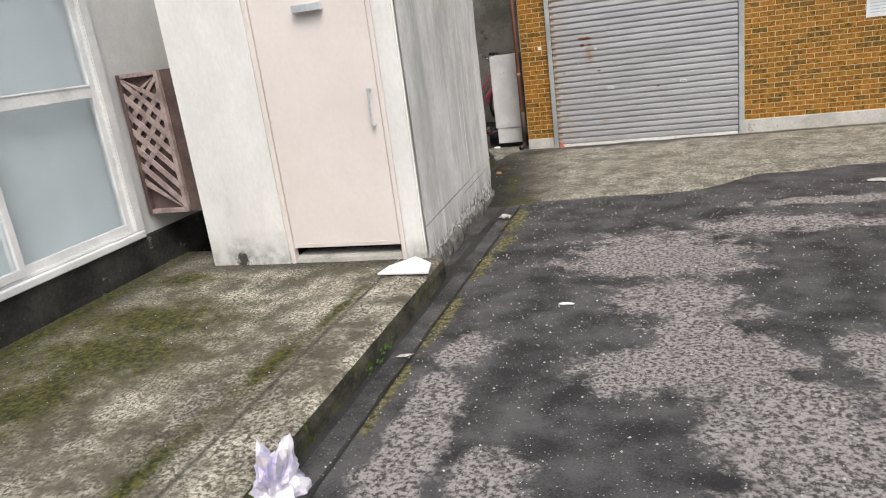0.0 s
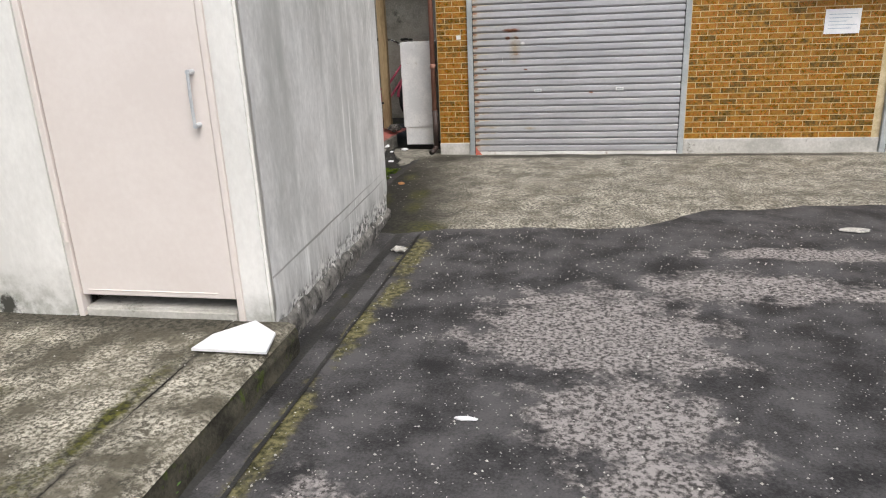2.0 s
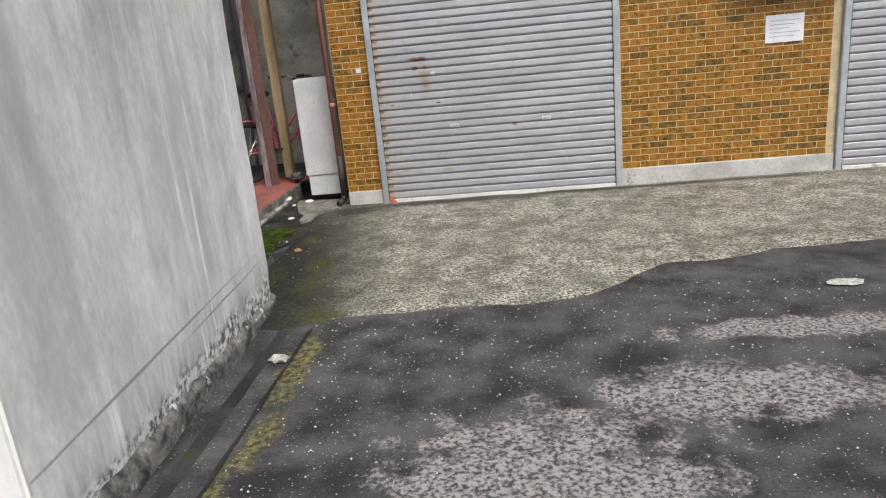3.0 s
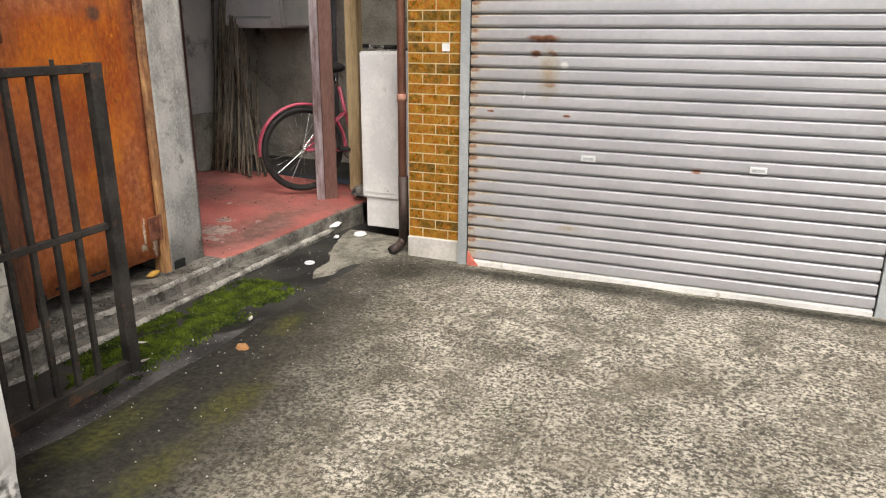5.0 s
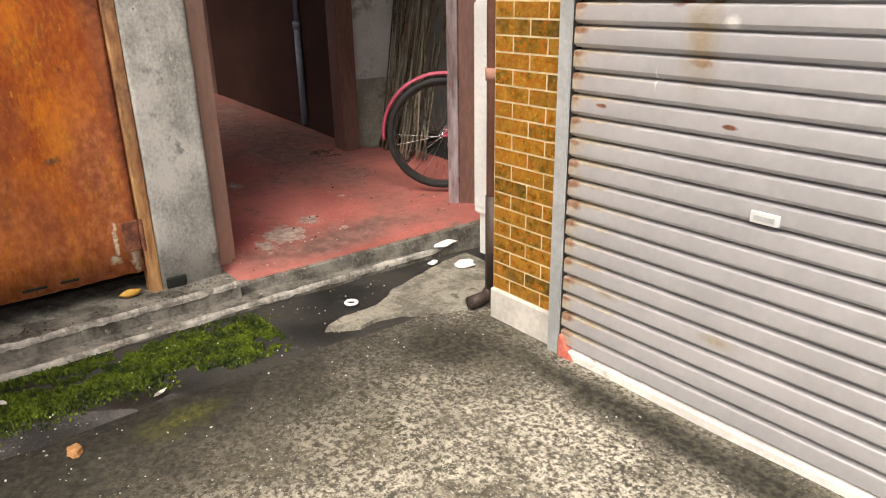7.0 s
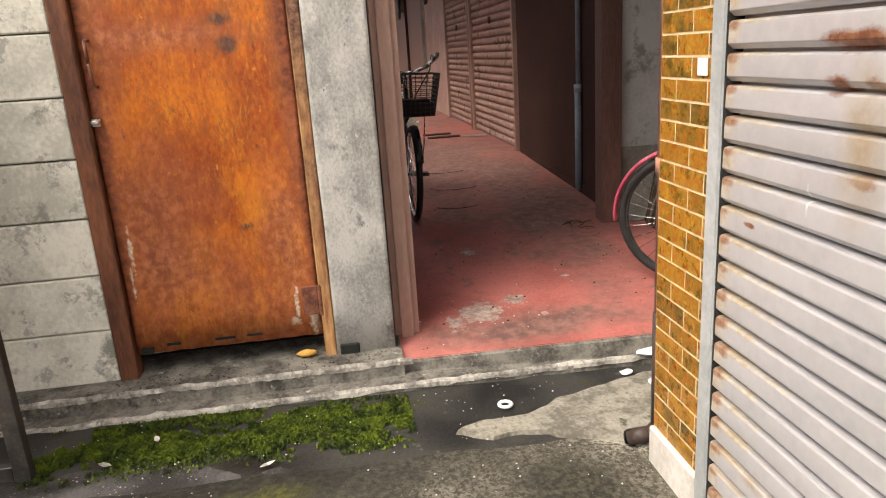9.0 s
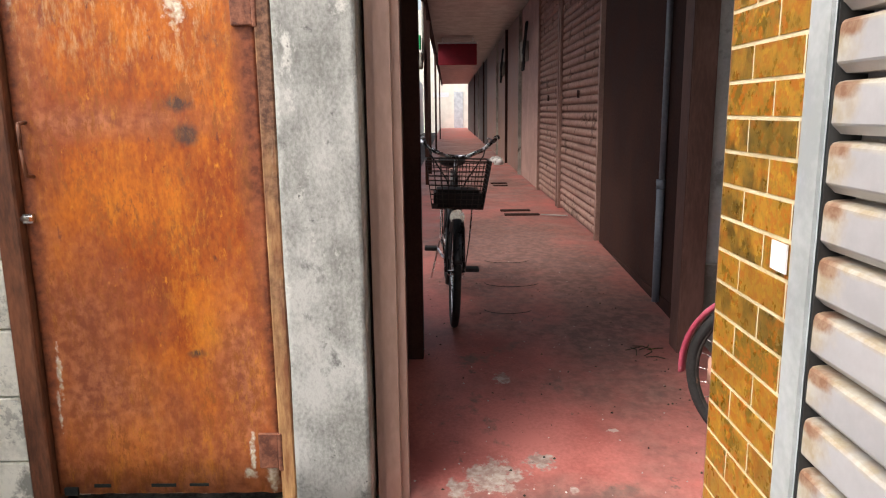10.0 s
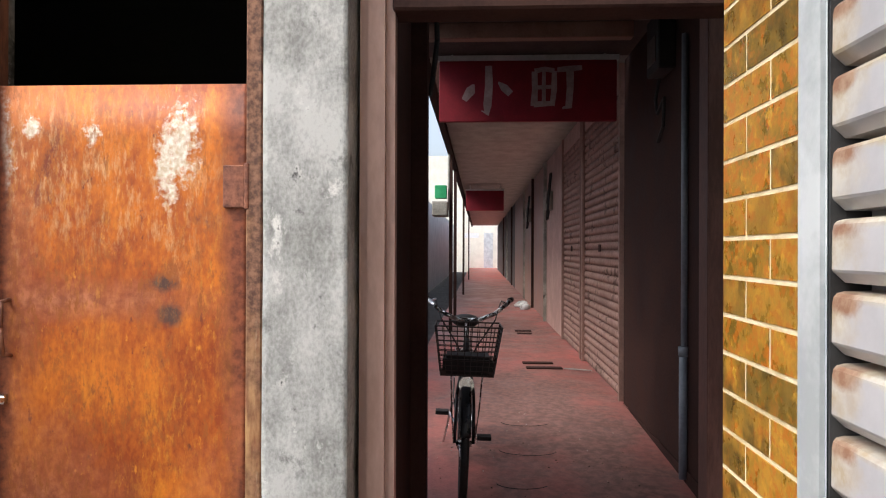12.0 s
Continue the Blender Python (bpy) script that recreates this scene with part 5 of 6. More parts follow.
part("cover", bevelled(bm, 0.003), pipe_low, fuse)
for k, (x, y, r) in enumerate(((-5.55, 9.42, 0.1), (-6.2, 9.5, 0.13), (-6.9, 9.52, 0.12))):
    bm = B()
    z = floor_z(x, y) + 0.006
    tube(bm, [(x + r * math.cos(a), y + 1.6 * r * math.sin(a), z) for a in [-1.6 + 0.35 * q for q in range(9)]], 0.0022, 5)
    solid("wire_loop", bm, rubber, (x, y, z - 0.006), "thin dark wire curling on the red floor", "wire", "wires beside the bicycle", smooth=True)

# ceilings, beams, signs
bm = B()
block(bm, -7.45, -4.9, 8.62, 10.6, CEIL, CEIL + 0.08)
solid("ceiling", bm, soffit_mat, (-6, 9.5, CEIL), "grey-brown flat soffit", "ceiling", kind="structure")
bm = B()
block(bm, -3.6, -3.46, 8.86, 10.4, 2.42, 2.62)
solid("lintel", bevelled(bm, 0.008), dark_brown, (-3.5, 9.6, 2.42), "dark brown beam over the passage mouth", "beam", kind="structure")
bm = B()
block(bm, -3.55, -3.47, 8.86, 10.4, 2.62, 4.2)
solid("fascia", bm, dark_brown, (-3.5, 9.6, 2.62), "dark board above the beam", "wall", kind="structure")
bm = B()
block(bm, -6.6, -6.5, 8.66, 10.3, CEIL - 0.12, CEIL)
solid("ceiling_beam", bevelled(bm, 0.006), brown_steel, (-6.55, 9.5, CEIL - 0.12), "brown cross beam under the soffit", "beam", kind="structure")
bm = B()
n = 860
prev = None
def roof_edge(x):
    return 8.63
for i in range(n + 1):
    x = -7.5 - i * 0.05
    z = CEIL + 0.02 + 0.018 * math.sin(i * math.pi / 2)
    cur = (bm.verts.new((x, roof_edge(x), z)), bm.verts.new((x, wall_y(x) + 0.1, z)))
    if prev:
        bm.faces.new((prev[0], prev[1], cur[1], cur[0]))
    prev = cur
solid("ceiling_sheet", bm, roof_mat, (-20, 9.4, CEIL), "pale corrugated sheet ceiling", "ceiling", kind="structure")
bm = B()
block(bm, -50.4, -7.45, 8.61, 8.69, CEIL - 0.1, CEIL + 0.06)
solid("eaves_beam", bm, dark_brown, (-20, 8.7, CEIL), "dark edge beam of the passage roof", "beam", kind="structure")
for k in range(4):
    x = (-13.2, -15.4, -23.0, -34.0)[k]
    ry = roof_edge(x)
    post("roof_post", x - 0.04, x + 0.04, ry, ry + 0.06, 0.245, CEIL - 0.1, dark_brown, "slim dark post carrying the passage roof", 0.004)

def hanging_sign(x, zoff, text, y1=10.34):
    sg = thing("hanging_sign", (x, 9.45, 2.75 + zoff), "dark red sign board with white characters" if text else "dark red sign board further in", "sign", "signs over the passage")
    bm = B()
    block(bm, x - 0.05, x, 8.79, y1, 2.765 + zoff, 3.3 + zoff)
    part("board", bevelled(bm, 0.004), sign_red, sg)
    bm = B()
    block(bm, x - 0.06, x + 0.012, 8.78, y1 + 0.02, 3.3 + zoff, 3.345 + zoff)
    part("rim", bm, frame_grey, sg)
    for y in (8.9, y1 - 0.1):
        bm = B()
        rod(bm, (x - 0.025, y, 3.33 + zoff), (x - 0.025, y, CEIL + 0.03), 0.012)
        part("hanger", bm, frame_grey, sg)
    return sg
sgn = hanging_sign(-7.36, 0, True)
def brush(bm, pts, widths, x):
    vs = []
    for (y, z), w, d in pts_dirs(pts, widths):
        vs.append((bm.verts.new((x, y - d[1] * w, z + d[0] * w)), bm.verts.new((x, y + d[1] * w, z - d[0] * w))))
    for p, q in zip(vs, vs[1:]):
        bm.faces.new((p[0], p[1], q[1], q[0]))
def pts_dirs(pts, widths):
    out = []
    for i, q in enumerate(pts):
        a, b = pts[max(i - 1, 0)], pts[min(i + 1, len(pts) - 1)]
        d = Vector((b[0] - a[0], b[1] - a[1])).normalized()
        out.append((q, widths[i], (d[0], d[1])))
    return out
def glyph(name, strokes, y0, z0, s):
    bm = B()
    for k, (pts, ws) in enumerate(strokes):
        brush(bm, [(y0 + u * s, z0 + v * s) for u, v in pts], [w * s for w in ws], -7.356 + 0.0006 * k)
    ob = part(name, bm, sign_text, sgn, "faded white brush character")
    md = ob.modifiers.new("depth", "SOLIDIFY")
    md.thickness = 0.002
glyph("character", [([(0.52, 1.0), (0.53, 0.6), (0.5, 0.2), (0.48, 0.02), (0.38, 0.08)], [0.07, 0.08, 0.085, 0.06, 0.01]),
                    ([(0.22, 0.62), (0.16, 0.5), (0.02, 0.3)], [0.02, 0.1, 0.06]),
                    ([(0.72, 0.66), (0.84, 0.55), (0.97, 0.42)], [0.02, 0.08, 0.07])], 9.0, 2.825, 0.43)
glyph("character", [([(0.06, 0.85), (0.07, 0.5), (0.05, 0.15)], [0.06, 0.06, 0.07]), ([(0.06, 0.86), (0.28, 0.9), (0.46, 0.86)], [0.05, 0.05, 0.05]), ([(0.46, 0.86), (0.46, 0.5), (0.42, 0.15)], [0.05, 0.06, 0.05]),
                    ([(0.25, 0.86), (0.25, 0.2)], [0.04, 0.04]), ([(0.08, 0.52), (0.44, 0.54)], [0.04, 0.04]), ([(0.05, 0.18), (0.43, 0.2)], [0.06, 0.05]),
                    ([(0.52, 0.88), (0.75, 0.9), (1.02, 0.92)], [0.05, 0.06, 0.05]), ([(0.78, 0.9), (0.78, 0.5), (0.75, 0.12), (0.62, 0.1)], [0.08, 0.07, 0.07, 0.02])], 9.6, 2.835, 0.43)
hanging_sign(-20, -0.075, False, 9.8)
# far side beyond the roof edge
wall("wall_neighbour", -55, -6.5, 7.05, 7.2, 0.0, 3.5, white_wall, "pale wall of the neighbouring plot")
gs = thing("lamp_box", (-13, 8.5, 2.2), "green plastic sign box above a grey unit", "sign")
bm = B()
block(bm, -13.1, -12.9, 8.4, 8.6, 2.5, 2.72)
part("face", bevelled(bm, 0.01), green_mat, gs)
bm = B()
block(bm, -13.3, -12.8, 8.36, 8.62, 2.2, 2.45)
part("unit", bevelled(bm, 0.015), grey_wall, gs, "grey unit")
bm = B()
rod(bm, (-13.05, 8.63, 2.3), (-13.05, 8.63, 3.3), 0.02)
rod(bm, (-13.05, 8.55, 2.4), (-13.05, 8.63, 2.4), 0.02)
part("bracket", bm, grey_wall, gs)
end = thing("end_building", (-56, 8.5, 0), "pale cream building beyond the passage", "building")
bm = B()
block(bm, -58, -56, -12, 30, -0.1, 9)
part("wall", bm, cream_wall, end)
bm = B()
block(bm, -56.06, -55.97, 7.9, 9.1, 2.6, 2.95)
part("sign_plate", bm, paper_mat, end, "white sign plate")
bm = B()
block(bm, -56.04, -55.95, 9.5, 10.2, 0.2, 3.0)
part("door", bm, frame_grey, end)

# slats and clutter on the passage floor
for a, b, c, d in ((-9.86, -9.74, 9.68, 10.05), (-9.5, -9.38, 9.7, 10.12), (-13.3, -13.16, 9.76, 10.04), (-12.9, -12.78, 9.78, 10.02)):
    bm = B()
    block(bm, a, b, c, d, 0.252, 0.267)
    solid("floor_plank", bevelled(bm, 0.003), dark_brown, ((a + b) / 2, (c + d) / 2, 0.252), "dark flat plank lying on the floor", "plank", "planks on the passage floor")
bm = B()
rod(bm, (-9.42, 10.14, 0.258), (-9.3, 10.44, 0.258), 0.007)
solid("thin_stick", bm, pale_wall, (-9.3, 10.2, 0.252), "thin pale stick on the floor", "stick")
random.seed(12)
for k in range(5):
    bm = B()
    bmesh.ops.create_icosphere(bm, subdivisions=2, radius=random.uniform(0.08, 0.14))
    for v in bm.verts:
        v.co = v.co * (1 + 0.5 * noise.noise(v.co * 9 + Vector((k, 0, 0))))
        v.co.z = max(v.co.z * 0.8, -0.07)
    at = (-18.6 + 0.25 * k, 10.1 + 0.2 * random.random(), 0.31)
    bmesh.ops.translate(bm, verts=bm.verts, vec=at)
    solid("rag", bm, pale_wall, at, "crumpled pale rag on the floor", "rag", "rags by the wall", smooth=True)


# ---- bicycles ----
def wheel(parent, centre, m, spin, rim_mat=chrome):
    c = Vector(centre)
    bm = B()
    ring(bm, c, m, 0.317, 0.023, n=44, seg=8)
    w = part("wheel", bm, rubber, parent, "black tyre", True)
    bm = B()
    ring(bm, c, m, 0.296, 0.009, n=44, seg=6, width=1.3)
    part("rim", bm, rim_mat, w, "", True)
    bm = B()
    for i in range(28):
        a = 2 * math.pi * i / 28
        s = 0.03 if i % 2 else -0.03
        rod(bm, c + m @ Vector((0.02 * math.cos(a + 0.9), s, 0.02 * math.sin(a + 0.9))), c + m @ Vector((0.295 * math.cos(a), 0, 0.295 * math.sin(a))), 0.0013, seg=4, caps=False)
    part("spokes", bm, chrome, w)
    bm = B()
    rod(bm, c + m @ Vector((0, -0.045, 0)), c + m @ Vector((0, 0.045, 0)), 0.018)
    part("hub", bm, chrome, w, "", True)
    return w


def bicycle(at, heading, lean, paint, fender_mat, label, basket, high=1.0):
    """A town bicycle; at: ground contact of the front wheel; it heads along its own +x."""
    bike = thing("bicycle", at, label, "bicycle")
    M = Matrix.Rotation(radians(heading), 4, "Z") @ Matrix.Rotation(radians(lean), 4, "X")
    m = M.to_3x3()
    o = Vector(at)
    q = lambda x, y, z: o + m @ Vector((x, y, z))
    rims = chrome if basket else black_steel
    wheel(bike, q(0, 0, 0.34), m, 0, rims)
    wheel(bike, q(-1.07, 0, 0.34), m, 1, rims)
    for cx, a0, a1 in ((0, 20, 175), (-1.07, -8, 185)):
        bm = B()
        ring(bm, q(cx, 0, 0.34), m, 0.358, 0.012 if not basket else 0.008, a0, a1, n=30, seg=8, width=2.4 if not basket else 3.6)
        part("fender", bm, fender_mat, bike, "", True)
    bm = B()
    tube(bm, [q(-0.19, 0, 0.78), q(-0.25, 0, 0.62), q(-0.45, 0, 0.42), q(-0.62, 0, 0.3)], 0.017)
    tube(bm, [q(-0.2, 0, 0.86), q(-0.5, 0, 0.56), q(-0.66, 0, 0.5)], 0.015)
    tube(bm, [q(-0.62, 0, 0.3), q(-0.75, 0, 0.82)], 0.015)
    for s in (-1, 1):
        tube(bm, [q(-0.62, s * 0.02, 0.3), q(-1.07, s * 0.055, 0.34)], 0.009)
        tube(bm, [q(-0.7, s * 0.02, 0.62), q(-1.07, s * 0.055, 0.34)], 0.008)
    part("frame", bm, paint, bike, "", True)
    bm = B()
    rod(bm, q(-0.185, 0, 0.72), q(-0.235, 0, 0.92), 0.019)
    for s in (-1, 1):
        tube(bm, [q(-0.18, s * 0.03, 0.72), q(-0.1, s * 0.05, 0.6), q(0, s * 0.055, 0.34)], 0.01)
    part("fork", bm, paint, bike, "", True)
    bm = B()
    tube(bm, [q(-0.22, 0, 0.88), q(-0.26, 0, 1.04)], 0.012)
    for s in (-1, 1):
        tube(bm, [q(-0.26, 0, 1.03), q(-0.2, s * 0.07, 1.04), q(-0.19, s * 0.16, 1.08), q(-0.25, s * 0.24, 1.12 * high), q(-0.42, s * 0.275, 1.13 * high)], 0.013)
    hb = part("handlebar", bm, chrome, bike, "chrome, swept back", True)
    for s in (-1, 1):
        bm = B()
        rod(bm, q(-0.36, s * 0.262, 1.13 * high), q(-0.47, s * 0.282, 1.13 * high), 0.017)
        part("grip", bm, rubber, hb, "", True)
        bm = B()
        tube(bm, [q(-0.28, s * 0.2, 1.13 * high), q(-0.3, s * 0.25, 1.11 * high), q(-0.4, s * 0.26, 1.1 * high)], 0.006, 6)
        part("brake_lever", bm, chrome, hb)
        bm = B()
        tube(bm, [q(-0.28, s * 0.2, 1.12 * high), q(-0.1, s * 0.16, 1.05), q(-0.08, s * 0.06, 0.9), q(-0.2, 0, 0.75)], 0.004, 5)
        part("brake_cable", bm, rubber, hb)
    bm = B()
    bmesh.ops.create_uvsphere(bm, u_segments=14, v_segments=8, radius=1, matrix=Matrix.Translation(q(-0.83, 0, 0.97)) @ m.to_4x4() @ Matrix.Diagonal((0.14, 0.1, 0.045, 1)))
    part("saddle", bm, rubber, bike, "black saddle", True)
    bm = B()
    rod(bm, q(-0.75, 0, 0.8), q(-0.79, 0, 0.91), 0.012)
    part("seat_post", bm, chrome, bike, "", True)
    bm = B()
    ring(bm, q(-0.62, 0.06, 0.3), m, 0.085, 0.006, n=24, seg=5)
    rod(bm, q(-0.62, 0.05, 0.3), q(-0.46, 0.09, 0.26), 0.009)
    rod(bm, q(-0.62, -0.05, 0.3), q(-0.78, -0.09, 0.34), 0.009)
    crank = part("crank", bm, chrome, bike)
    for x, y, z in ((-0.46, 0.14, 0.26), (-0.78, -0.14, 0.34)):
        bm = B()
        block(bm, -0.04, 0.04, -0.045, 0.045, -0.013, 0.013, Matrix.Translation(q(x, y, z)) @ m.to_4x4())
        part("pedal", bevelled(bm, 0.004), rubber, crank)
    bm = B()
    for s in (-1, 1):
        tube(bm, [q(-1.07, s * 0.07, 0.34), q(-1.14, s * 0.13, 0.02)], 0.008)
    rod(bm, q(-1.14, -0.13, 0.02), q(-1.14, 0.13, 0.02), 0.008)
    if basket:
        part("kickstand", bm, chrome, bike)
    else:
        bm.free()
    if basket:
        bm = B()
        for s in (-1, 1):
            tube(bm, [q(-0.78, s * 0.06, 0.74), q(-1.3, s * 0.06, 0.72)], 0.006)
            rod(bm, q(-1.2, s * 0.06, 0.72), q(-1.07, s * 0.065, 0.36), 0.005)
        for k in range(4):
            rod(bm, q(-0.88 - 0.12 * k, -0.06, 0.73), q(-0.88 - 0.12 * k, 0.06, 0.73), 0.005)
        part("rack", bm, chrome, bike)
    if basket:
        bm = B()
        wires = []
        z0, z1 = 0.75, 1.03
        def cage(z, f):
            k = (z - z0) / (z1 - z0)
            hx, hy = 0.11 + 0.025 * k, 0.15 + 0.04 * k
            return [(f + sx * hx, sy * hy, z) for sx, sy in ((-1, -1), (1, -1), (1, 1), (-1, 1))]
        for i in range(11):
            z = z0 + (z1 - z0) * i / 10
            c = [q(*v) for v in cage(z, 0.0)]
            for a, b in zip(c, c[1:] + c[:1]):
                if i == 10:
                    rod(bm, a, b, 0.005, seg=5, caps=False)
            if i < 10:
                wb = B()
                for a, b in zip(c, c[1:] + c[:1]):
                    rod(wb, a, b, 0.0025, seg=5, caps=False)
                wires.append(("wire_hoop", wb))
        lo, hi = cage(z0, 0), cage(z1, 0)
        for (a0, b0), (a1, b1) in zip(zip(lo, lo[1:] + lo[:1]), zip(hi, hi[1:] + hi[:1])):
            for i in range(9):
                u = i / 9
                wb = B()
                rod(wb, q(*[a0[k] + (b0[k] - a0[k]) * u for k in range(3)]), q(*[a1[k] + (b1[k] - a1[k]) * u for k in range(3)]), 0.0025, seg=4, caps=False)
                wires.append(("wire", wb))
        for i in range(8):
            u = (i + 0.5) / 8
            wb = B()
            rod(wb, q(-0.11 + 0.22 * u, -0.15, z0), q(-0.11 + 0.22 * u, 0.15, z0), 0.0025, seg=4, caps=False)
            wires.append(("wire", wb))
        bk = part("basket", bm, wire_mat, bike, "dark wire basket")
        for wname, wb in wires:
            part(wname, wb, wire_mat, bk)
        bm = B()
        block(bm, -0.1, 0.1, -0.14, 0.145, 0.755, 0.86, Matrix.Translation(o) @ m.to_4x4())
        part("liner", bevelled(bm, 0.02, 2), rubber, bk, "dark cover lying in the basket")
        bm = B()
        rod(bm, q(0.02, 0, 0.7), q(0.1, 0, 0.7), 0.03, 0.045, seg=14)
        part("head_lamp", bm, chrome, bike, "chrome lamp")
        for s in (-1, 1):
            bm = B()
            tube(bm, [q(0, s * 0.06, 0.34), q(0.03, s * 0.08, 0.55), q(0.05, s * 0.09, 0.75)], 0.004, 5)
            part("basket_stay", bm, chrome, bike)
    return bike
bicycle((-5.24, 9.05, floor_z(-5.24, 9.05)), 2, -2, black_paint, black_paint, "black town bicycle with a dark wire basket and chrome handlebar", True, 1.02)
hd = 52
fx, fy = -3.6 + 1.07 * math.cos(radians(hd)), 10.28 + 1.07 * math.sin(radians(hd))
bicycle((fx, fy, 0.1), hd, 0, pink_paint, pink_paint, "pink bicycle parked in the side bay behind the post", False)

# ---- small things ----
def slab_piece(name, pts, z, th, mat, label, category):
    bm = B()
    a = [bm.verts.new((x, y, zz + z)) for x, y, zz in pts]
    b = [bm.verts.new((x, y, zz + z + th)) for x, y, zz in pts]
    bm.faces.new(a[::-1])
    bm.faces.new(b)
    for i in range(len(pts)):
        j = (i + 1) % len(pts)
        bm.faces.new((a[i], a[j], b[j], b[i]))
    return solid(name, bm, mat, (pts[0][0], pts[0][1], z), label, category)
slab_piece("white_board", [(-2.38, 3.85, 0), (-2.03, 3.85, 0), (-2.07, 4.04, 0.0), (-2.2, 4.12, 0.02), (-2.35, 3.99, 0.004)], SLAB + 0.012, 0.012, paper_mat, "flat white board lying at the hut's corner", "board")


def crumple(name, at, size, mat, label, category, seed, sub=3, rough=0.45, crease=0.0):
    bm = B()
    bmesh.ops.create_icosphere(bm, subdivisions=sub, radius=1)
    for v in bm.verts:
        k = 1 + rough * noise.noise(v.co * 1.6 + Vector((seed, 0, 0))) + rough * 0.7 * noise.noise(v.co * 4 + Vector((0, seed, 0))) + 0.05 * noise.noise(v.co * 9) + crease * (0.3 - abs(noise.noise(v.co * 2.6 + Vector((seed, seed, 0)))) - 0.5 * abs(noise.noise(v.co * 6)))
        v.co = Vector((v.co.x * size[0] * k, v.co.y * size[1] * k, v.co.z * size[2] * k))
    bmesh.ops.translate(bm, verts=bm.verts, vec=at)
    return solid(name, bm, mat, (at[0], at[1], at[2] - size[2]), label, category)
crumple("plastic_bag", (-2.0, 1.8, 0.035), (0.085, 0.125, 0.17), bag_mat, "crumpled white and lilac plastic bag against the kerb", "bag", 12, 4, 0.5, 0.3)
crumple("paper_scrap", (-3.13, 9.9, -0.035), (0.06, 0.1, 0.022), paper_mat, "crumpled white paper scrap beside the kerb", "litter", 7, 2)
crumple("paper_scrap", (-2.86, 9.82, -0.062), (0.045, 0.06, 0.014), paper_mat, "crumpled white scrap before the cabinet", "litter", 9, 2)
crumple("pebble", (-1.93, 5.78, ground_z(-2, 5.78) + 0.02), (0.05, 0.035, 0.02), chip_mat, "pale stone lying by the hut", "stone", 4, 2)
crumple("paper_scrap", (-3.0, 9.72, -0.075), (0.02, 0.03, 0.012), paper_mat, "small white paper scrap", "litter", 2, 2)
crumple("cardboard_scrap", (1.17, 6.45, ground_z(1, 6.45) + 0.012), (0.1, 0.06, 0.008), chip_mat, "flat pale cardboard scrap on the asphalt", "litter", 5, 2, 0.2)
crumple("paper_scrap", (-1.15, 3.69, ground_z(-1, 3.7) + 0.008), (0.05, 0.012, 0.008), paper_mat, "small white paper strip on the asphalt", "litter", 6, 2, 0.2)
crumple("dry_leaf", (-2.43, 7.88, ground_z(-2.43, 7.88) + 0.022), (0.034, 0.022, 0.014), dead_leaf, "curled orange dry leaf on the damp ground", "leaf", 3, 3, 0.35)
crumple("rubble", (-3.1, 10.32, 0.13), (0.09, 0.07, 0.045), plinth_mat, "small heap of rubble at the timber post", "rubble", 8, 3)
crumple("yellow_latch", (-3.36, 8.325, 0.04), (0.02, 0.045, 0.018), yellow_mat, "ochre brass padlock lying on the step", "padlock", 1, 2, 0.25)
lid = thing("jar_lid", (-2.86, 9.14, ground_z(-2.86, 9.14)), "white ring-shaped lid on the damp strip", "lid")
bm = B()
ring(bm, (-2.86, 9.14, ground_z(-2.86, 9.14) + 0.008), Matrix.Rotation(radians(90), 3, "X"), 0.025, 0.009, n=20, seg=6, width=0.8)
part("rim", bm, paper_mat, lid, "", True)
def leaf_at(x, y, z, a, s, mat, label):
    bm = B()
    pts = [(-1, 0, 0.05), (-0.5, 0.3, 0.12), (0.2, 0.36, 0.1), (1, 0, 0.22), (0.2, -0.36, 0.12), (-0.5, -0.3, 0.14)]
    vs = [bm.verts.new((x + s * (px * math.cos(a) - py * math.sin(a)), y + s * (px * math.sin(a) + py * math.cos(a)), z + s * pz)) for px, py, pz in pts]
    mid = bm.verts.new((x, y, z + 0.02 * s))
    for i in range(6):
        bm.faces.new((vs[i], vs[(i + 1) % 6], mid))
    ob = solid("fallen_leaf", bm, mat, (x, y, z), label, "leaf", "fallen leaves")
    md = ob.modifiers.new("thickness", "SOLIDIFY")
    md.thickness = 0.001
for x, y, a, s, mm in ((-1.9, 2.96, 0.2, 0.05, chip_mat), (-2.9, 7.75, 0.4, 0.03, chip_mat), (-2.62, 8.2, 2, 0.03, chip_mat), (-2.75, 7.6, 1, 0.035, chip_mat)):
    leaf_at(x, y, ground_z(x, y) + 0.012, a, s, mm, "dry curled leaf on the ground")
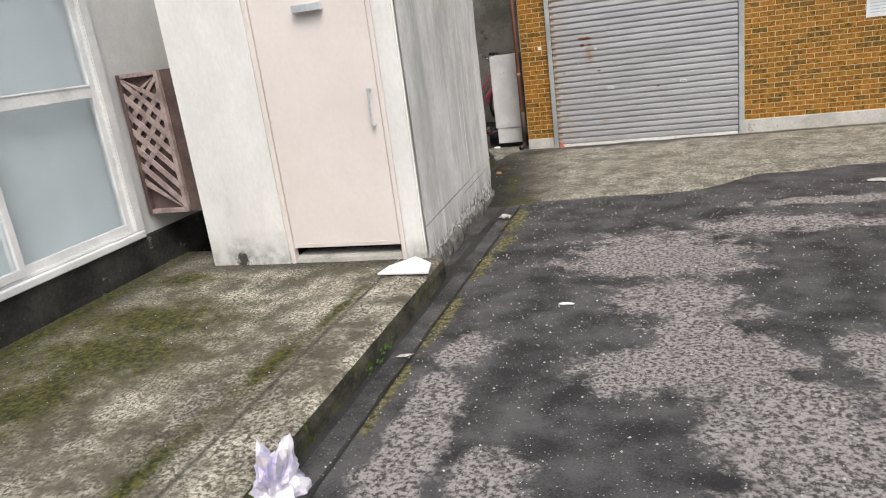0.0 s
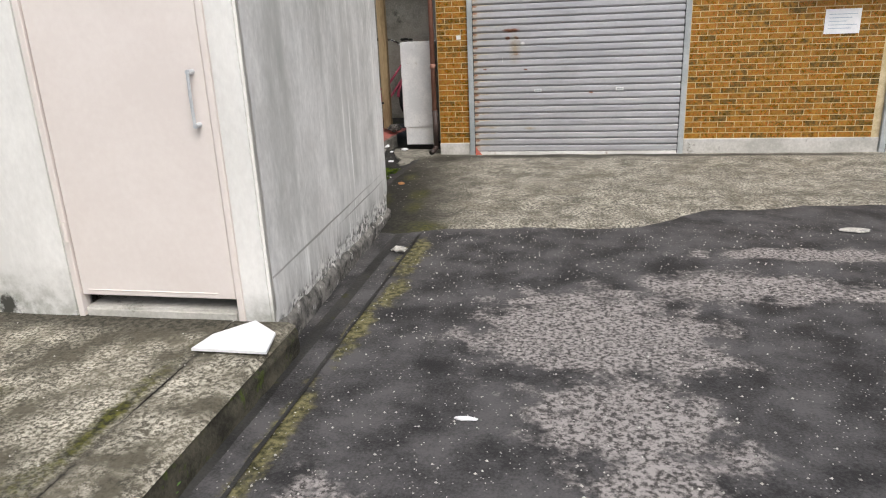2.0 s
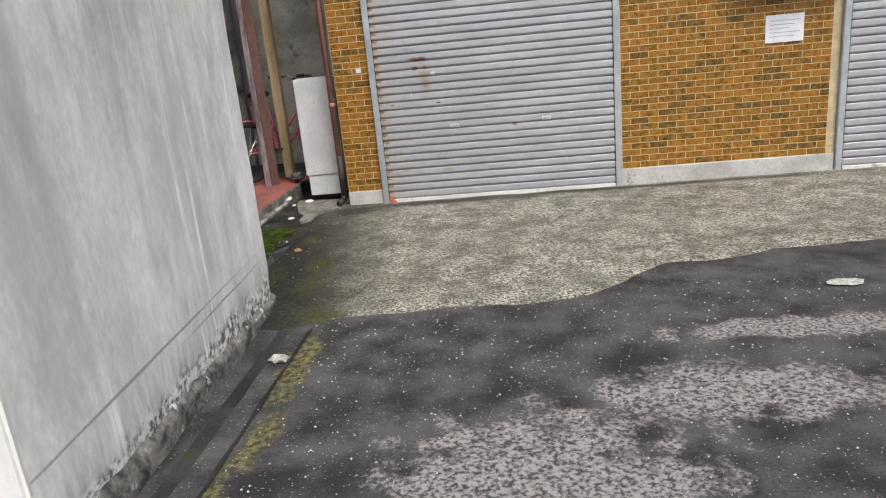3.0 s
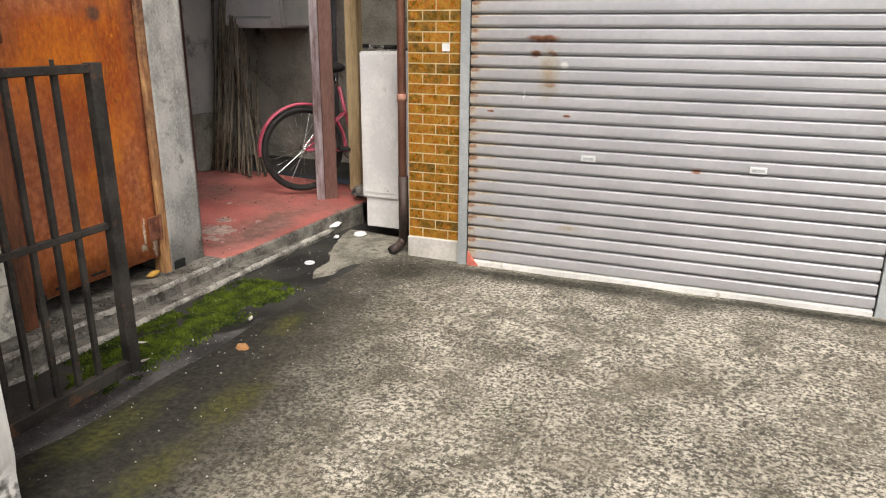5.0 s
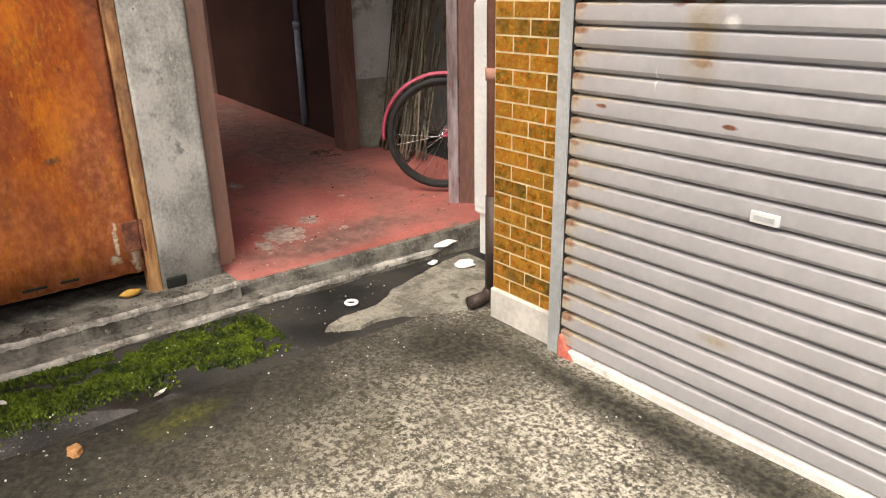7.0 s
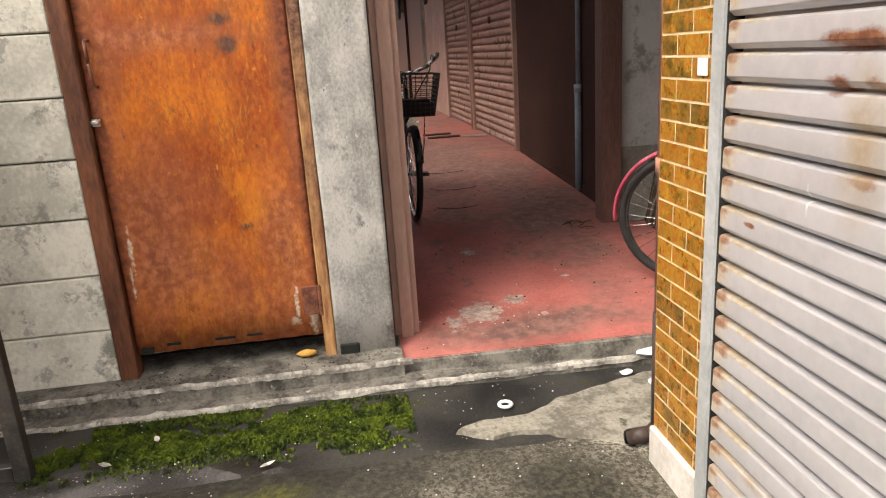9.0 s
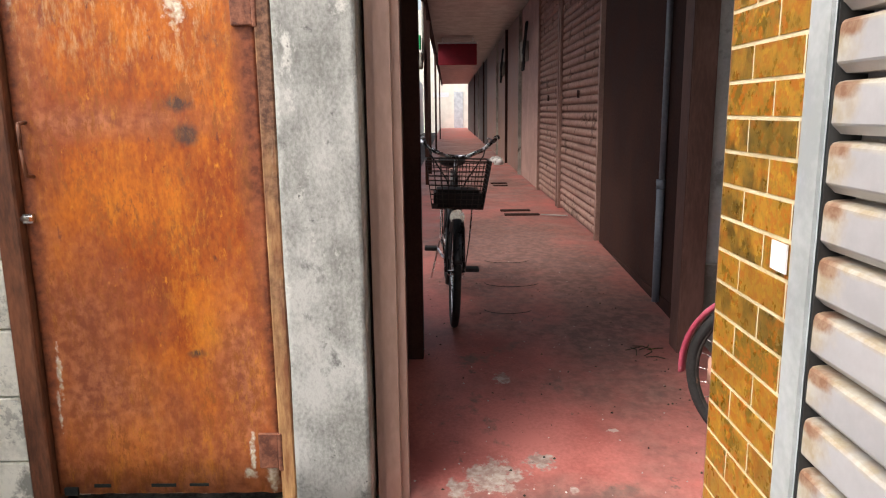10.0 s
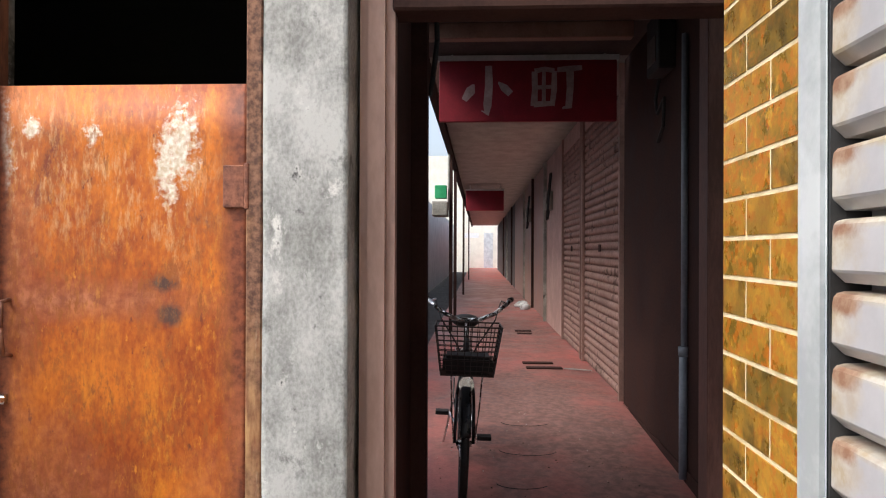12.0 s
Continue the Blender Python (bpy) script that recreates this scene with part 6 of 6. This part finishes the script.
# weeds along the kerb
random.seed(8)
for wy, wz, nl in ((1.78, 0.02, 34), (2.9, 0.0, 16), (3.02, 0.01, 14), (2.78, 0.0, 12)):
    vs, fs = [], []
    for i in range(nl):
        a, ln = random.uniform(-1.6, 1.6), random.uniform(0.012, 0.035) * (2 if wy < 2 else 1)
        x, y, z = -2.017, wy + random.gauss(0, 0.05), wz + random.uniform(-0.02, 0.05)
        d = Vector((math.cos(a) * 0.6, math.sin(a), random.uniform(0.1, 0.8))).normalized() * ln
        s = Vector((-d.y, d.x, 0)).normalized() * ln * 0.22
        k = len(vs)
        p0 = Vector((x, y, z))
        vs += [p0, p0 + d * 0.5 + s, p0 + d, p0 + d * 0.5 - s]
        fs.append((k, k + 1, k + 2, k + 3))
    me = bpy.data.meshes.new("weed")
    me.from_pydata([tuple(v) for v in vs], [], fs)
    me.materials.append(leaf_green)
    tagged(new("weed", me), "small green weed growing from the kerb", "weed", "weeds along the kerb")
# loose grit
random.seed(21)
vs, fs = [], []
def grit(x, y, z, s):
    k = len(vs)
    for dx, dy, dz in ((1, 0, 0), (-1, 0, 0), (0, 1, 0), (0, -1, 0), (0, 0, 0.8)):
        vs.append((x + s * dx * random.uniform(0.5, 1), y + s * dy * random.uniform(0.5, 1), z + s * dz))
    fs.extend(((k, k + 2, k + 4), (k + 2, k + 1, k + 4), (k + 1, k + 3, k + 4), (k + 3, k, k + 4)))
for i in range(4200):
    x, y = random.uniform(-1.9, 2.4), random.uniform(0.5, 6.6)
    grit(x, y, ground_z(x, y) + 0.004, random.choice((0.003, 0.004, 0.005, 0.008)))
for i in range(500):
    x, y = random.uniform(-3.1, -1.0), random.uniform(6.6, 9.4)
    grit(x, y, ground_z(x, y) + 0.014, random.choice((0.003, 0.004, 0.006)))
for i in range(140):
    x, y = -3.3 - 4 * random.random() ** 1.5, random.uniform(8.8, 10.2)
    grit(x, y, floor_z(x, y), random.choice((0.003, 0.005, 0.007)))
for i in range(260):
    x, y = random.uniform(-4.3, -2.1), random.uniform(1, 4.1)
    grit(x, y, SLAB, random.choice((0.003, 0.004, 0.006)))
me = bpy.data.meshes.new("grit")
me.from_pydata(vs, [], fs)
me.materials.append(chip_mat)
tagged(new("grit", me), "pale grit and chips strewn over the ground", "grit", kind="stuff")

random.seed(31)
vs, fs = [], []
for i in range(170):
    x, y = -3.3 - 3.2 * random.random() ** 1.3, random.uniform(8.8, 10.25)
    if random.random() < 0.4:
        y = 10.2 - abs(random.gauss(0, 0.1))
    grit(x, y, floor_z(x, y) + 0.001, random.choice((0.003, 0.004, 0.006, 0.009)))
for i in range(120):
    x, y = random.uniform(-3.33, -3.22), random.uniform(7.5, 8.75)
    grit(x, y, 0.02, random.choice((0.004, 0.006, 0.008)))
me = bpy.data.meshes.new("dirt_crumbs")
me.from_pydata(vs, [], fs)
me.materials.append(kerb_mat)
tagged(new("dirt_crumbs", me), "dark dirt crumbs on the red floor", "dirt", kind="stuff")
for k in range(7):
    bm = B()
    x, y, a = -4.75 - 0.25 * random.random(), 10.18 - 0.16 * random.random(), random.uniform(0, 3)
    z = floor_z(x, y) + 0.004
    tube(bm, [(x, y, z), (x + 0.06 * math.cos(a), y + 0.06 * math.sin(a), z + 0.012), (x + 0.14 * math.cos(a + 0.3), y + 0.1 * math.sin(a + 0.3), z)], 0.003, 5)
    solid("twig", bm, kerb_mat, (x, y, z), "dry dark twig by the passage wall", "twig", "twigs by the post")

# pale broken edges along the steps
def broken_edge(name, x, y0, y1, z, seed, wid, mat, label):
    bm = B()
    rows = []
    n = 160
    for i in range(n + 1):
        y = y0 + (y1 - y0) * i / n
        w = wid * max(0.1, 0.5 + 1.2 * noise.noise((y * 5, seed, 0)) + 0.6 * noise.noise((y * 22, seed, 1)))
        dx = 0.014 * noise.noise((y * 7, seed, 0)) + 0.008 * noise.noise((y * 25, seed, 1))
        rows.append([bm.verts.new(q) for q in ((x + dx - w, y, z + 0.002), (x + dx - w * 0.3, y, z + 0.007), (x + dx + 0.004, y, z - 0.004), (x + dx + 0.006, y, z - 0.5 * w - 0.012))])
    for p, q in zip(rows, rows[1:]):
        for j in range(3):
            bm.faces.new((p[j], p[j + 1], q[j + 1], q[j]))
    solid(name, bm, mat, (x, (y0 + y1) / 2, z), label, "trim", kind="structure")
edge_mat = material("chalky_broken_mortar", (0.16, 0.152, 0.132), (0.52, 0.5, 0.45), 10, (0.8, 0.95), 0.8, 60, stain=((0.66, 0.64, 0.58), 0.15, 12))
broken_edge("trim_step_edge", -3.2, 5.8, 8.8, 0.02, 1, 0.025, edge_mat, "chalky broken edge of the step")
broken_edge("trim_lip_edge", -3.1, 5.8, 9.9, -0.052, 4, 0.032, edge_mat, "chalky broken edge of the gutter lip")
bm = B()
block(bm, -2.112, -2.062, FY - 0.0065, FY - 0.0035, 1.236, 1.281)
solid("sticker", bm, paper_mat, (-2.087, FY, 1.236), "small white sticker on a glazed tile", "sticker")
smear = material("red_paint_smear", (0.5, 0.12, 0.09), (0.62, 0.2, 0.15), 20, (0.5, 0.7), 0.2, 80)
bm = B()
edge = [(-1.915, -0.088), (-1.83, -0.088), (-1.85, -0.06), (-1.885, -0.03), (-1.9, 0.0), (-1.915, 0.01)]
fr_, bk_ = [bm.verts.new((x, FY - 0.049, z)) for x, z in edge], [bm.verts.new((x, FY - 0.02, z)) for x, z in edge]
bm.faces.new(fr_)
bm.faces.new(bk_[::-1])
for i in range(6):
    bm.faces.new((fr_[i], fr_[(i + 1) % 6], bk_[(i + 1) % 6], bk_[i]))
solid("paint_smear", bm, smear, (-1.88, FY, -0.088), "red paint smear on the shutter's foot", "paint")

# plain walls that close the yard, unseen, added for reflections
wall("wall_south", -12, 12, -9.2, -9, -0.2, 3.5, pale_wall, "unseen plain wall added to close the yard behind")
wall("wall_east", 9, 9.2, -9, 10, -0.2, 3.0, pale_wall, "unseen plain wall added to close the yard's far side")

# ---- glazed tiles ----
def lay(parent, x, row, z):
    for a, b in row:
        piece("tile", TILES[round(b - a, 4)], parent, (x + a, FY, z))
def long_row(width, shift):
    """Running bond: full tiles, with a half tile first in every second course."""
    row, x = [], 0.004
    if shift:
        row.append((x, x + TW / 2 - JT))
        x += TW / 2
    while x + TW - JT <= width:
        row.append((x, x + TW - JT))
        x += TW
    if x + TW / 2 - JT <= width:
        row.append((x, x + TW / 2 - JT))
    return row
for k in range(38):
    lay(pillar_n, -2.338, PILLAR_ROWS[k % 2], 0.063 + TC * k)
for k in range(24):
    lay(wall_n, 0.43, long_row(1.99, k % 2), 0.09 + TC * k)
vs, fs = [], []
for (x0, x1, za, n0, n1) in ((-2.338, -1.988, 0.063, 38, 88), (0.43, 2.42, 0.09, 24, 86)):
    for k in range(n0, n1):
        x = x0 + 0.004 - (TW / 2 if k % 2 else 0)
        while x < x1:
            a, b, zz = max(x, x0), min(x + TW - JT, x1), za + TC * k
            if b - a > 0.03:
                i = len(vs)
                vs += [(a, FY - 0.0014, zz), (b, FY - 0.0014, zz), (b, FY - 0.0014, zz + TC - JT), (a, FY - 0.0014, zz + TC - JT), (a, FY, zz), (b, FY, zz), (b, FY, zz + TC - JT), (a, FY, zz + TC - JT)]
                fs += [(i, i + 1, i + 2, i + 3), (i, i + 4, i + 5, i + 1), (i + 1, i + 5, i + 6, i + 2), (i + 2, i + 6, i + 7, i + 3), (i + 3, i + 7, i + 4, i)]
            x += TW
me = bpy.data.meshes.new("upper_tiles")
me.from_pydata(vs, [], fs)
me.materials.append(tile_mat)
ut = tagged(new("upper_tiles", me), kind="stuff")
ut.parent = wall_n
ut.matrix_basis = Matrix.Translation(-base_of(wall_n))
